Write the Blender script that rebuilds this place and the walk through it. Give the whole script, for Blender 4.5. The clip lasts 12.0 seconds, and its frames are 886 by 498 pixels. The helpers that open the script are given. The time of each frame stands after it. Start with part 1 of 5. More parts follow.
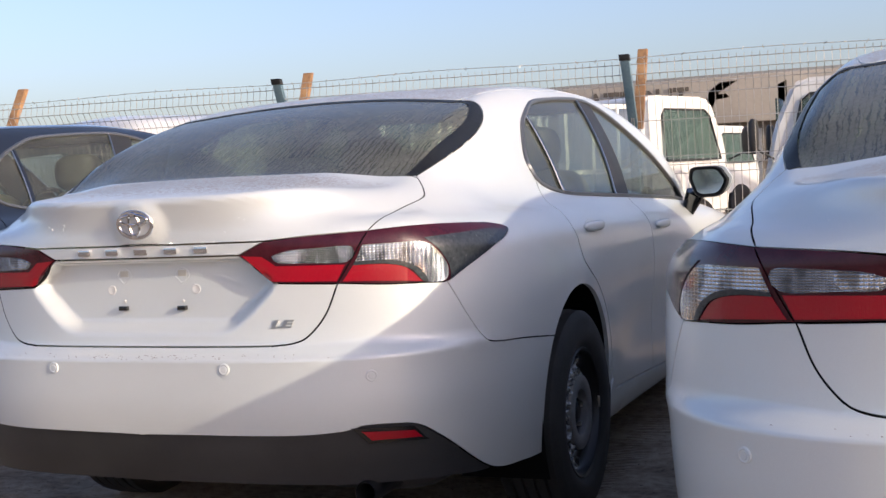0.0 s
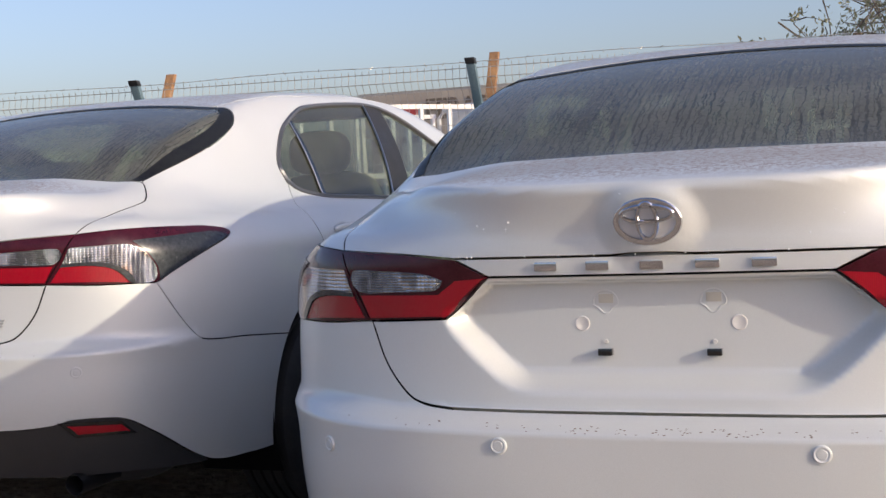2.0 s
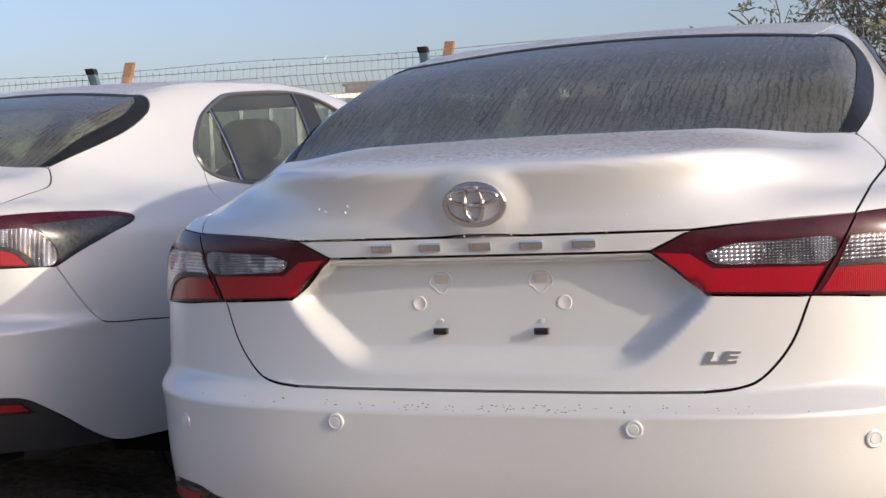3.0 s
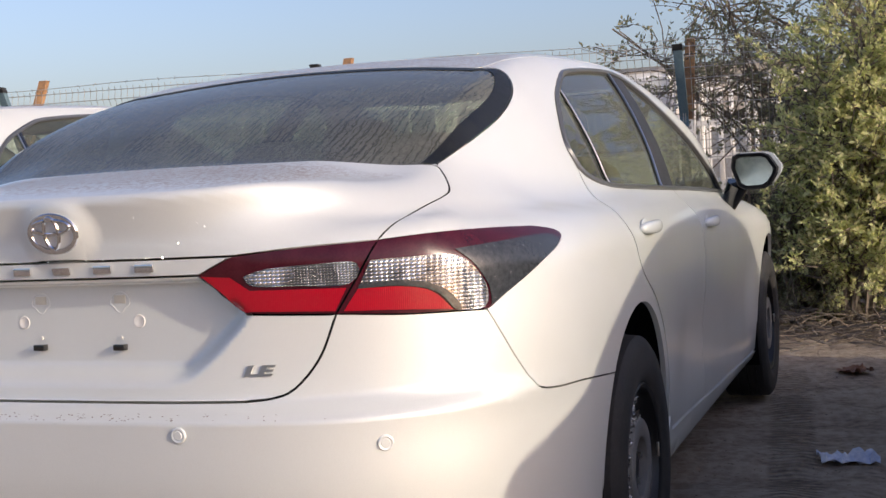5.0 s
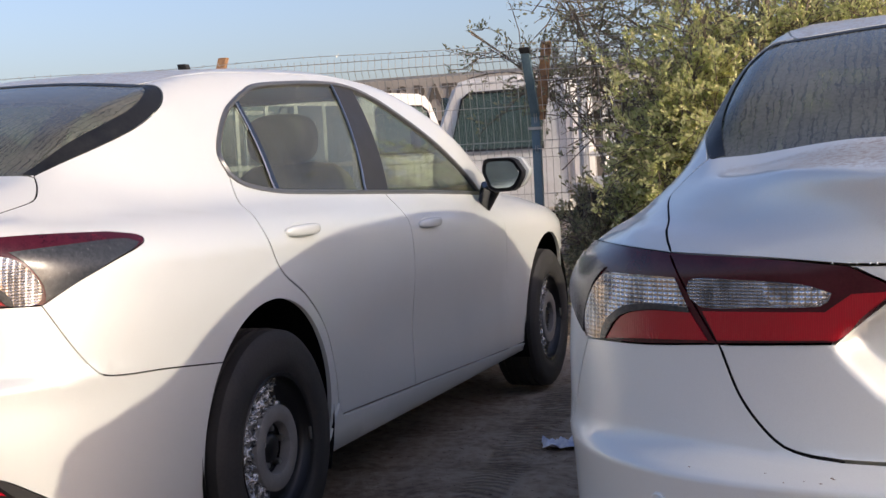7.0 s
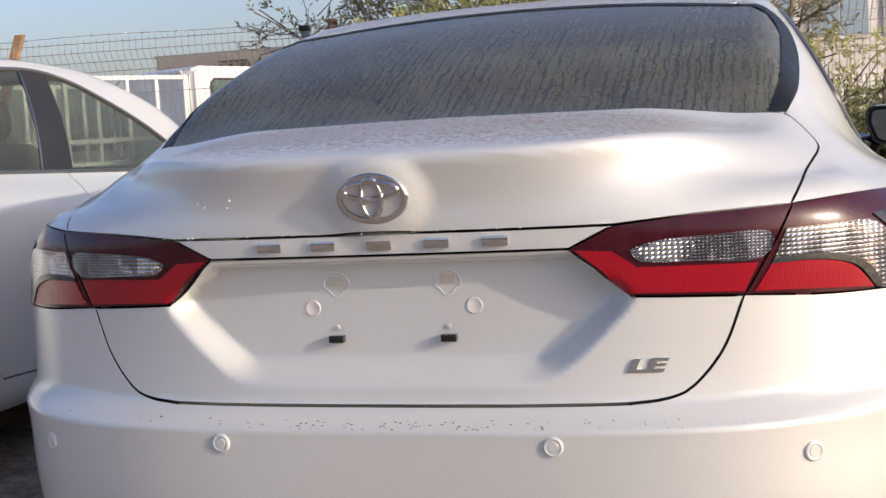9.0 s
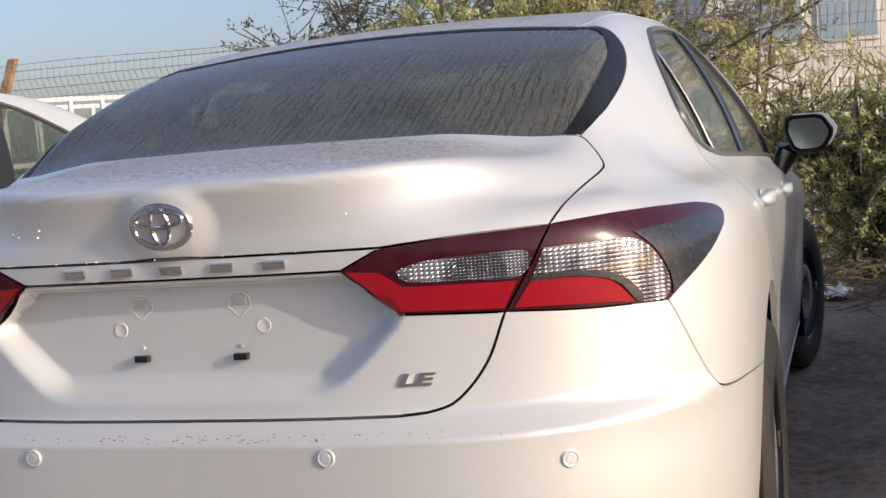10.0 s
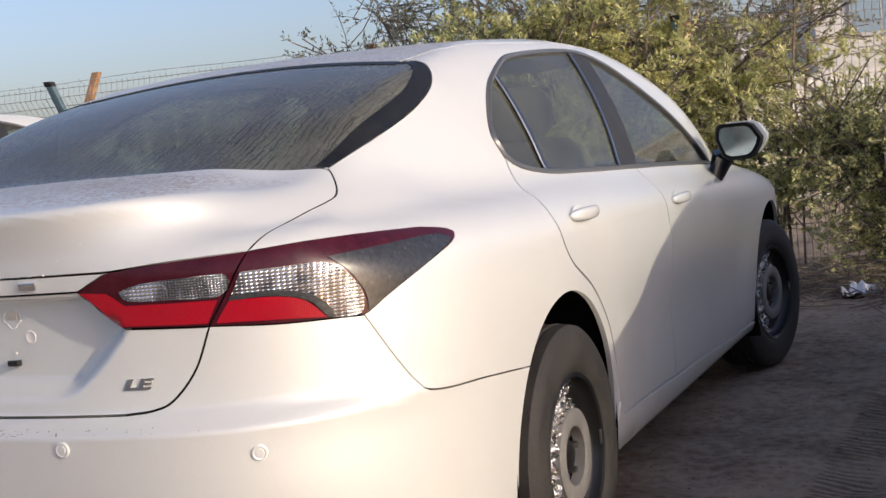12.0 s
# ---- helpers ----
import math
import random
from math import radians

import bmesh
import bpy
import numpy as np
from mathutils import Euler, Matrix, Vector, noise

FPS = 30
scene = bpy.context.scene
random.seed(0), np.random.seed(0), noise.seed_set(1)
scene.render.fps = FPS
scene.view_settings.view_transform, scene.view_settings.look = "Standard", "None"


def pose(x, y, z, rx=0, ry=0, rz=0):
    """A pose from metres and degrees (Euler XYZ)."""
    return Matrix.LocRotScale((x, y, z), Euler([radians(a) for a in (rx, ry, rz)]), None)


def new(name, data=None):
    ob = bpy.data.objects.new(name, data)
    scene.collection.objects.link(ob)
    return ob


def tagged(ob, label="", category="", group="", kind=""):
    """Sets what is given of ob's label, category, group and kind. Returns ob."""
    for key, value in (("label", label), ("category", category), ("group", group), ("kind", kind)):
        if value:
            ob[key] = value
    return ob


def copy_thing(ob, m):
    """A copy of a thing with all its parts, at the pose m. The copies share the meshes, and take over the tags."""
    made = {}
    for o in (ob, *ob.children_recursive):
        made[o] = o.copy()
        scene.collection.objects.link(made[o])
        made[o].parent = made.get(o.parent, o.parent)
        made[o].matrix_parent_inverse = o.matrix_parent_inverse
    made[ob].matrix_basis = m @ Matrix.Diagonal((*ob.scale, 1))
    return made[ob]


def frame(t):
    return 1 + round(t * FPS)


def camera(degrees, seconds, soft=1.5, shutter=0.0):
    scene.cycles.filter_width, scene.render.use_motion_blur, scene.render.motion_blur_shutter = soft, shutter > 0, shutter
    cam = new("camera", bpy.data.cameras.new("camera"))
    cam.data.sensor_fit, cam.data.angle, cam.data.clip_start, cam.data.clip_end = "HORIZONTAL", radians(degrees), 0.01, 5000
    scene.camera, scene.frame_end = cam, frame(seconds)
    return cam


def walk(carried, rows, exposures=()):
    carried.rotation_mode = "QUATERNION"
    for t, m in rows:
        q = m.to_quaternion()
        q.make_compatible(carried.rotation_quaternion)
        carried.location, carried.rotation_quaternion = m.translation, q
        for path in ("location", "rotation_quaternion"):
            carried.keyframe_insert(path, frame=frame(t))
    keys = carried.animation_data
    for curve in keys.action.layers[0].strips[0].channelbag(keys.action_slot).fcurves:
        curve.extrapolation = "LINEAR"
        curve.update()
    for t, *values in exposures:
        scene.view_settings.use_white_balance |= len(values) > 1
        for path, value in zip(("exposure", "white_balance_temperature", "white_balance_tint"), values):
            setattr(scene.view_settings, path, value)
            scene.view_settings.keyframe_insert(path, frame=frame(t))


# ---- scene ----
cam = camera(38.47, 12.0)
# seconds, x, y, z, tilt, roll, heading
ROWS = [
    (0.0, -0.243, -3.286, 1.116, 87.11, 2.82, 23.03),
    (0.5, -0.005, -3.234, 1.105, 87.19, 2.97, 22.33),
    (1.0, 0.215, -3.222, 1.103, 87.11, 2.99, 21.48),
    (1.5, 0.330, -3.222, 1.111, 87.00, 3.04, 20.87),
    (2.0, 0.432, -3.207, 1.106, 86.85, 2.93, 20.58),
    (2.5, 0.549, -3.195, 1.092, 86.59, 2.83, 20.31),
    (3.0, 0.716, -3.180, 1.083, 86.37, 2.80, 20.25),
    (5.0, 1.574, -3.117, 1.088, 86.70, 3.18, 20.65),
    (5.5, 1.847, -3.099, 1.079, 86.68, 3.12, 20.72),
    (6.0, 2.076, -3.095, 1.088, 86.54, 3.16, 20.66),
    (6.5, 2.322, -3.088, 1.088, 86.50, 3.04, 20.84),
    (8.5, 3.233, -3.145, 1.080, 84.76, 2.75, 16.01),
    (9.0, 3.485, -3.170, 1.082, 84.59, 3.35, 15.81),
    (9.5, 3.708, -3.168, 1.107, 84.68, 4.08, 16.30),
    (10.0, 3.920, -3.164, 1.087, 85.08, 4.60, 17.47),
    (10.5, 4.133, -3.153, 1.093, 85.09, 4.82, 18.90),
    (11.0, 4.340, -3.152, 1.097, 85.02, 4.91, 20.57),
    (11.5, 4.573, -3.168, 1.109, 85.00, 5.28, 22.51),
    (12.0, 4.786, -3.168, 1.101, 85.29, 5.64, 24.43),
]
walk(cam, [(t, pose(x, y, z, a, b, c)) for t, x, y, z, a, b, c in ROWS], [(0.0, 0.89, 7150, 6), (1.5, 0.64, 7150, 6), (3.0, 0.57, 7150, 6), (6.0, 0.66, 7200, 7), (8.5, 0.62, 7150, 6), (10.0, 0.50, 7150, 6), (12.0, 0.50, 7150, 6)])

# ---- light ----
SUN_WAY = Vector((-0.968, 0.250, -0.325)).normalized()
sun = new("sun", bpy.data.lights.new("sun", "SUN"))
sun.data.energy, sun.data.angle, sun.data.color = 1.8, radians(0.6), (1.0, 0.925, 0.81)
sun.matrix_world = SUN_WAY.to_track_quat("-Z", "Y").to_matrix().to_4x4()
world = bpy.data.worlds.new("sky")
scene.world = world
world.use_nodes = True
wn = world.node_tree
sky = wn.nodes.new("ShaderNodeTexSky")
sky.sky_type, sky.sun_disc = "NISHITA", False
sky.sun_elevation = math.asin(-SUN_WAY.z)
sky.sun_rotation = math.atan2(-SUN_WAY.x, -SUN_WAY.y)
sky.air_density, sky.dust_density, sky.ozone_density = 1.0, 2.8, 3.8
haze = wn.nodes.new("ShaderNodeMix")
haze.data_type, haze.blend_type = "RGBA", "MULTIPLY"
haze.inputs[0].default_value, haze.inputs[7].default_value = 1.0, (1.13, 0.955, 1.045, 1)
wn.links.new(sky.outputs[0], haze.inputs[6])
wn.links.new(haze.outputs[2], wn.nodes["Background"].inputs[0])
wn.nodes["Background"].inputs[1].default_value = 0.15


# ---- materials ----
class Mat:
    """A small builder of node materials."""
    def __init__(self, name, base, rough=0.5, metal=0.0, coat=0.0, spec=0.5, coat_rough=0.05):
        self.m = bpy.data.materials.new(name)
        self.m.use_nodes = True
        self.t = self.m.node_tree
        self.b = self.t.nodes["Principled BSDF"]
        self.b.inputs["Base Color"].default_value = (*base, 1)
        self.b.inputs["Roughness"].default_value = rough
        self.b.inputs["Metallic"].default_value = metal
        self.b.inputs["Coat Weight"].default_value = coat
        self.b.inputs["Coat Roughness"].default_value = coat_rough
        self.b.inputs["Specular IOR Level"].default_value = spec
        self.base = base

    def node(self, kind, **inputs):
        n = self.t.nodes.new("ShaderNode" + kind)
        for k, v in inputs.items():
            n.inputs[k.replace("_", " ")].default_value = v
        return n

    def link(self, a, b):
        self.t.links.new(a, b)

    def where(self, kind="Object", scale=(1, 1, 1)):
        c, m = self.node("TexCoord"), self.node("Mapping")
        self.link(c.outputs[kind], m.inputs["Vector"])
        m.inputs["Scale"].default_value = scale
        return m.outputs[0]

    def noise(self, at, scale, detail=4.0, rough=0.55):
        n = self.node("TexNoise", Scale=scale, Detail=detail, Roughness=rough)
        self.link(at, n.inputs["Vector"])
        return n.outputs["Fac"]

    def curve(self, value, low, high, a=0.0, b=1.0):
        n = self.node("MapRange", From_Min=low, From_Max=high, To_Min=a, To_Max=b)
        self.link(value, n.inputs["Value"])
        return n.outputs[0]

    def mix(self, fac, a, b):
        n = self.node("Mix")
        n.data_type = "RGBA"
        for i, c in ((6, a), (7, b)):
            if isinstance(c, tuple):
                n.inputs[i].default_value = (*c, 1)
            else:
                self.link(c, n.inputs[i])
        if isinstance(fac, float):
            n.inputs[0].default_value = fac
        else:
            self.link(fac, n.inputs[0])
        return n.outputs[2]

    def math(self, op, a, b):
        n = self.node("Math")
        n.operation = op
        for i, c in enumerate((a, b)):
            if isinstance(c, (int, float)):
                n.inputs[i].default_value = c
            else:
                self.link(c, n.inputs[i])
        return n.outputs[0]

    def set(self, socket, value):
        self.link(value, self.b.inputs[socket])
        return self

    def bump(self, height, strength=0.3, distance=0.01):
        n = self.node("Bump", Strength=strength, Distance=distance)
        self.link(height, n.inputs["Height"])
        self.link(n.outputs[0], self.b.inputs["Normal"])
        return self


def grained(name, base, other, scale=8.0, rough=0.6, fine=60.0, bump=0.2, metal=0.0, distance=0.004, **more):
    """Two-scale mottled surface: broad stains and fine grain."""
    g = Mat(name, base, rough, metal, **more)
    at = g.where()
    broad, small = g.noise(at, scale), g.noise(at, fine)
    g.set("Base Color", g.mix(g.curve(g.math("ADD", g.math("MULTIPLY", broad, 0.7), g.math("MULTIPLY", small, 0.3)), 0.36, 0.64), base, other))
    g.set("Roughness", g.curve(broad, 0.3, 0.7, rough * 0.85, min(1, rough * 1.15)))
    g.bump(small, bump, distance)
    return g.m


def pearl_paint(name, base, dust, deck):
    """Clear-coated pearl paint, with dust lying on what faces up; deck: strength of the dried mud streaks there."""
    g = Mat(name, base, 0.42, 0.30, coat=0.8, coat_rough=0.05)
    at = g.where()
    flake = g.noise(at, 900.0, 1.0)
    normal = g.node("NewGeometry")
    split = g.node("SeparateXYZ")
    g.link(normal.outputs["Normal"], split.inputs[0])
    high = g.node("SeparateXYZ")
    g.link(at, high.inputs[0])
    up = g.math("MULTIPLY", g.curve(split.outputs["Z"], 0.945, 0.985), g.curve(high.outputs["Z"], 1.085, 1.10))
    streak = g.noise(g.where(scale=(105, 70, 60)), 1.0, 4.0, 0.65)
    speck = g.noise(at, 70.0, 3.0, 0.7)
    broad = g.noise(at, 2.2, 3.0)
    mud = g.math("MULTIPLY", up, g.math("MULTIPLY", g.curve(g.math("ADD", g.math("MULTIPLY", streak, 0.75), g.math("MULTIPLY", speck, 0.25)), 0.44, 0.56), deck))
    film = g.math("MULTIPLY", g.curve(broad, 0.35, 0.7), 0.35)
    tint = g.mix(film, g.mix(g.curve(flake, 0.35, 0.65), tuple(c * 0.96 for c in base), tuple(min(1, c * 1.03) for c in base)), dust)
    g.set("Base Color", g.mix(mud, tint, (0.31, 0.245, 0.20)))
    g.set("Coat Weight", g.math("SUBTRACT", 0.75, g.math("MULTIPLY", g.math("ADD", mud, g.math("MULTIPLY", up, deck * 0.6)), 0.6)))
    g.set("Roughness", g.curve(broad, 0.3, 0.7, 0.44, 0.56))
    return g.m


def car_glass(name, tint, dirt, streaks):
    """Tinted pane: a see-through film, its gloss, and a coat of dust run down in streaks."""
    g = Mat(name, tint)
    m = g.m
    g.t.nodes.clear()
    out, clear, gloss, dust = g.node("OutputMaterial"), g.node("BsdfTransparent"), g.node("BsdfGlossy", Roughness=0.03), g.node("BsdfDiffuse")
    clear.inputs[0].default_value = (*tint, 1)
    gloss.inputs[0].default_value = (0.95, 0.97, 1.0, 1)
    dust.inputs[0].default_value = (0.33, 0.335, 0.29, 1)
    edge, mix1, mix2 = g.node("LayerWeight", Blend=0.5), g.node("MixShader"), g.node("MixShader")
    g.link(g.math("ADD", g.math("MULTIPLY", g.math("POWER", edge.outputs["Facing"], 4.5), 0.62), 0.04), mix1.inputs[0])
    g.link(clear.outputs[0], mix1.inputs[1])
    g.link(gloss.outputs[0], mix1.inputs[2])
    broad = g.noise(g.where(), 3.0)
    speck = g.noise(g.where(), 120.0, 2.0)
    if streaks:
        # close wandering runs where water has washed the dust away, broken here and there
        lines = []
        for scale, twist, shift in ((15.0, 4.5, 0.0), (23.0, 6.0, 0.37)):
            wave = g.node("TexWave", Scale=scale, Distortion=twist, Detail=4.0, Detail_Scale=2.6, Detail_Roughness=0.60, Phase_Offset=shift * 9)
            g.link(g.where(scale=(1, 0.42, 0.42)), wave.inputs["Vector"])
            patch = g.curve(g.noise(g.where(scale=(16 + 20 * shift, 6, 6)), 1.0, 3.0), 0.34, 0.56)
            lines.append(g.math("MULTIPLY", g.curve(wave.outputs["Fac"], 0.15, 0.02), patch))
        bare = g.math("MAXIMUM", lines[0], g.math("MULTIPLY", lines[1], 0.7))
        film = g.math("SUBTRACT", 1.0, g.math("MULTIPLY", bare, 0.66))
    else:
        run = g.noise(g.where(scale=(40, 40, 5)), 1.0, 4.0, 0.6)
        film = g.curve(run, 0.35, 0.68, 0.45, 1.25)
    amount = g.math("MULTIPLY", film, g.math("MULTIPLY", g.curve(broad, 0.3, 0.7, 0.75, 1.2), g.curve(speck, 0.3, 0.6, 0.8, 1.1)))
    g.link(g.math("MULTIPLY", amount, dirt), mix2.inputs[0])
    g.link(mix1.outputs[0], mix2.inputs[1])
    g.link(dust.outputs[0], mix2.inputs[2])
    g.link(mix2.outputs[0], out.inputs[0])
    return m


def lens(name, base, rough=0.12, ribs=0.0, scale=(1, 1, 1), metal=0.0, deep=0.40):
    """Lamp plastic: glossy, clear-coated, with moulded ribs under the skin."""
    g = Mat(name, base, rough, metal, coat=0.4, coat_rough=0.04)
    if ribs:
        w = g.node("TexWave", Scale=ribs, Distortion=0.4, Detail=1.0)
        g.link(g.where(scale=scale), w.inputs["Vector"])
        g.set("Base Color", g.mix(w.outputs["Fac"], tuple(c * deep for c in base), base))
        g.bump(w.outputs["Fac"], 1.0 - deep, 0.003)
    return g.m


def faceted(name, bright, dim, cell, bulb_tint=0.0):
    """Silvered reflector under a clear cover: rows of small pillow facets, their glints and dull spots painted into the
    colour.
    """
    g = Mat(name, bright, 0.16, 0.85, coat=0.7, coat_rough=0.05)
    rows = []
    for way, size in (("X", cell), ("Z", cell * 0.8)):
        w = g.node("TexWave", Scale=0.314 / size, Distortion=0.15, Detail=1.0)
        w.bands_direction = way
        g.link(g.where(scale=(1.0, 0.8, 1.0)), w.inputs["Vector"])
        rows.append(w.outputs["Fac"])
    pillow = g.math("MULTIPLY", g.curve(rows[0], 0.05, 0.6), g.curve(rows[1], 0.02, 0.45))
    glint_zone = g.curve(g.noise(g.where(scale=(1, 1, 0.5)), 21.0, 2.0), 0.42, 0.58)
    fac = g.math("MULTIPLY", g.curve(pillow, 0.0, 0.8, 0.45, 1.0), g.curve(glint_zone, 0.0, 1.0, 0.18, 1.0))
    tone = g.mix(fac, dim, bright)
    # amber patches painted in as the reflection of the orange bulb
    if bulb_tint:
        tone = g.mix(g.math("MULTIPLY", g.curve(g.noise(g.where(), 11.0, 1.0), 0.56, 0.66), bulb_tint), tone, (0.62, 0.36, 0.16))
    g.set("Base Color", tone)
    g.bump(g.math("MULTIPLY", rows[0], rows[1]), 0.6, 0.004)
    return g.m


PAINT = pearl_paint("pearl_white_paint", (0.725, 0.745, 0.72), (0.655, 0.66, 0.62), 0.9)
DARK_PAINT = Mat("black_car_paint", (0.012, 0.013, 0.016), 0.3, 0.2, coat=1.0).m
PLAIN_WHITE = grained("white_vehicle_paint", (0.78, 0.77, 0.74), (0.66, 0.63, 0.58), 3.0, 0.35, 40.0, 0.03, coat=0.5)
BLACK_TRIM = grained("black_plastic", (0.018, 0.018, 0.019), (0.03, 0.029, 0.028), 6.0, 0.55, 200.0, 0.1)
GLOSS_BLACK = Mat("gloss_black", (0.008, 0.008, 0.009), 0.12, 0, coat=0.6).m
VALANCE = grained("grey_valance_plastic", (0.026, 0.026, 0.027), (0.042, 0.041, 0.04), 5.0, 0.40, 300.0, 0.15)
# near-black: the shade of hollows and panel gaps is put into the colour
VOID = Mat("hollow_shade_black", (0.006, 0.006, 0.006), 0.9, 0, spec=0.1).m
CHROME = Mat("chrome", (0.75, 0.76, 0.78), 0.10, 1.0).m
SATIN_CHROME = Mat("satin_chrome", (0.55, 0.54, 0.52), 0.28, 1.0).m
RED_DARK = grained("smoked_red_lens", (0.038, 0.0015, 0.006), (0.062, 0.006, 0.012), 30.0, 0.22, 240.0, 0.02, spec=0.35, coat=0.18)
RED = lens("bright_red_lens", (0.37, 0.0006, 0.013), 0.16, 95.0, (1.0, 0.8, 1.0), 0.0, 0.82)
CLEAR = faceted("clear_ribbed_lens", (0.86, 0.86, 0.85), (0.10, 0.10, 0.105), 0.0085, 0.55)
SMOKE = grained("smoked_grey_lens", (0.022, 0.024, 0.027), (0.042, 0.045, 0.048), 90.0, 0.24, 300.0, 0.05, spec=0.4, coat=0.25)
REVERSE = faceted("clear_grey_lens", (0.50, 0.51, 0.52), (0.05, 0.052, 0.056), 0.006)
EMBLEM_BACK = Mat("satin_emblem_plate", (0.62, 0.62, 0.62), 0.3, 0.3).m
DEW = Mat("dew_bead", (0.80, 0.82, 0.84), 0.08, 0, coat=1.0).m
DIRT = Mat("dried_dirt", (0.20, 0.14, 0.10), 0.95).m
MIRROR_BLACK = Mat("matt_black_casing", (0.010, 0.010, 0.011), 0.6, 0, spec=0.25).m
SCREEN = car_glass("dusty_rear_screen", (0.18, 0.225, 0.185), 0.31, True)
SIDE_GLASS = car_glass("tinted_side_glass", (0.36, 0.43, 0.36), 0.17, False)
CLEAN_GLASS = car_glass("windscreen_glass", (0.80, 0.86, 0.82), 0.05, False)
BAND = grained("black_ceramic_band", (0.007, 0.0075, 0.009), (0.020, 0.021, 0.021), 40.0, 0.42, 180.0, 0.1, spec=0.2)
BEIGE = grained("beige_seat_fabric", (0.46, 0.39, 0.29), (0.36, 0.30, 0.22), 10.0, 0.85, 220.0, 0.3)
CABIN_DARK = grained("dark_cabin_lining", (0.05, 0.048, 0.045), (0.075, 0.07, 0.062), 8.0, 0.8, 160.0, 0.2)
RUBBER = grained("tyre_rubber", (0.012, 0.0115, 0.011), (0.034, 0.031, 0.028), 9.0, 0.72, 120.0, 0.2)
STEEL_BLACK = Mat("black_steel_wheel", (0.012, 0.012, 0.013), 0.35, 0.3).m
FILM_GREY = grained("grey_protective_disc", (0.15, 0.145, 0.14), (0.20, 0.195, 0.185), 14.0, 0.55, 90.0, 0.1)
FOIL = Mat("crumpled_clear_film", (0.62, 0.62, 0.62), 0.20, 0.85)
_fold = FOIL.noise(FOIL.where(), 42.0, 3.0, 0.7)
FOIL.set("Base Color", FOIL.mix(FOIL.curve(_fold, 0.42, 0.56), (0.10, 0.10, 0.10), (0.75, 0.75, 0.74)))
FOIL.bump(_fold, 1.0, 0.02)
FOIL = FOIL.m
TRIM_GREY = Mat("satin_grey_trim", (0.16, 0.16, 0.16), 0.32, 0.6).m
MIRROR = grained("mirror_glass", (0.50, 0.56, 0.53), (0.40, 0.45, 0.42), 20.0, 0.10, 150.0, 0.0, 1.0)
STICKER = Mat("yellowed_sticker", (0.58, 0.56, 0.47), 0.5).m


# ---- building blocks ----
def obj(name, bm, material, smooth=None):
    me = bpy.data.meshes.new(name)
    bm.normal_update()
    bm.to_mesh(me)
    bm.free()
    me.materials.append(material)
    if smooth is not None:
        me.shade_smooth()
        me.set_sharp_from_angle(angle=radians(smooth))
    return new(name, me)


def part(name, bm, material, parent, label="", smooth=40):
    """One mesh under a thing or under a part."""
    ob = obj(name, bm, material, smooth)
    ob.parent = parent
    return tagged(ob, label)


def thing(name, label, category, group="", kind=""):
    return tagged(new(name), label, category, group, kind)


def box(bm, x0, x1, y0, y1, z0, z1, bevel=0.0, m=None):
    vs = bmesh.ops.create_cube(bm, size=1.0)["verts"]
    for v in vs:
        v.co = Vector(((x0 + x1) / 2 + v.co.x * (x1 - x0), (y0 + y1) / 2 + v.co.y * (y1 - y0), (z0 + z1) / 2 + v.co.z * (z1 - z0)))
    if bevel:
        es = list({e for v in vs for e in v.link_edges})
        got = bmesh.ops.bevel(bm, geom=es, offset=bevel, segments=2, profile=0.6, affect="EDGES", clamp_overlap=True)
        vs = list({v for v in got["verts"]} | {v for v in vs if v.is_valid})
    if m:
        bmesh.ops.transform(bm, matrix=m, verts=[v for v in vs if v.is_valid])
    return bm


def boxed(*a, **k):
    return box(bmesh.new(), *a, **k)


def tube(bm, a, b, r0, r1=None, n=10):
    a, b = Vector(a), Vector(b)
    q = (b - a).to_track_quat("Z", "Y").to_matrix().to_4x4()
    bmesh.ops.create_cone(bm, cap_ends=True, segments=n, radius1=r0, radius2=r0 if r1 is None else r1, depth=(b - a).length, matrix=Matrix.Translation((a + b) / 2) @ q)
    return bm


def lathe(profile, n=48, axis="X"):
    """Turned solid from (along, radius) pairs, about the x axis."""
    bm = bmesh.new()
    rings = []
    for along, r in profile:
        rings.append([bm.verts.new((along, r * math.cos(2 * math.pi * k / n), r * math.sin(2 * math.pi * k / n))) for k in range(n)])
    for a, b in zip(rings, rings[1:]):
        for k in range(n):
            bm.faces.new((a[k], a[(k + 1) % n], b[(k + 1) % n], b[k]))
    bmesh.ops.recalc_face_normals(bm, faces=bm.faces)
    return bm


def writing(name, text, size, depth, material, m, parent, label="", shear=0.0, wide=1.0, offset=0.0, span=0.0):
    """Raised letters as a mesh; m sets their middle, x to the right and y up."""
    cu = bpy.data.curves.new(name, "FONT")
    cu.body, cu.size, cu.extrude, cu.align_x, cu.align_y, cu.shear, cu.offset, cu.resolution_u = text, size, depth, "CENTER", "CENTER", shear, offset, 3
    tmp = new(name, cu)
    me = bpy.data.meshes.new_from_object(tmp.evaluated_get(bpy.context.evaluated_depsgraph_get()))
    bpy.data.objects.remove(tmp)
    bpy.data.curves.remove(cu)
    if span:
        xs_ = [v.co.x for v in me.vertices]
        wide = span / (max(xs_) - min(xs_))
    me.transform(m @ Matrix.Diagonal((wide, 1, 1, 1)))
    me.materials.clear()
    me.materials.append(material)
    me.name = name
    ob = new(name, me)
    ob.parent = parent
    return tagged(ob, label)


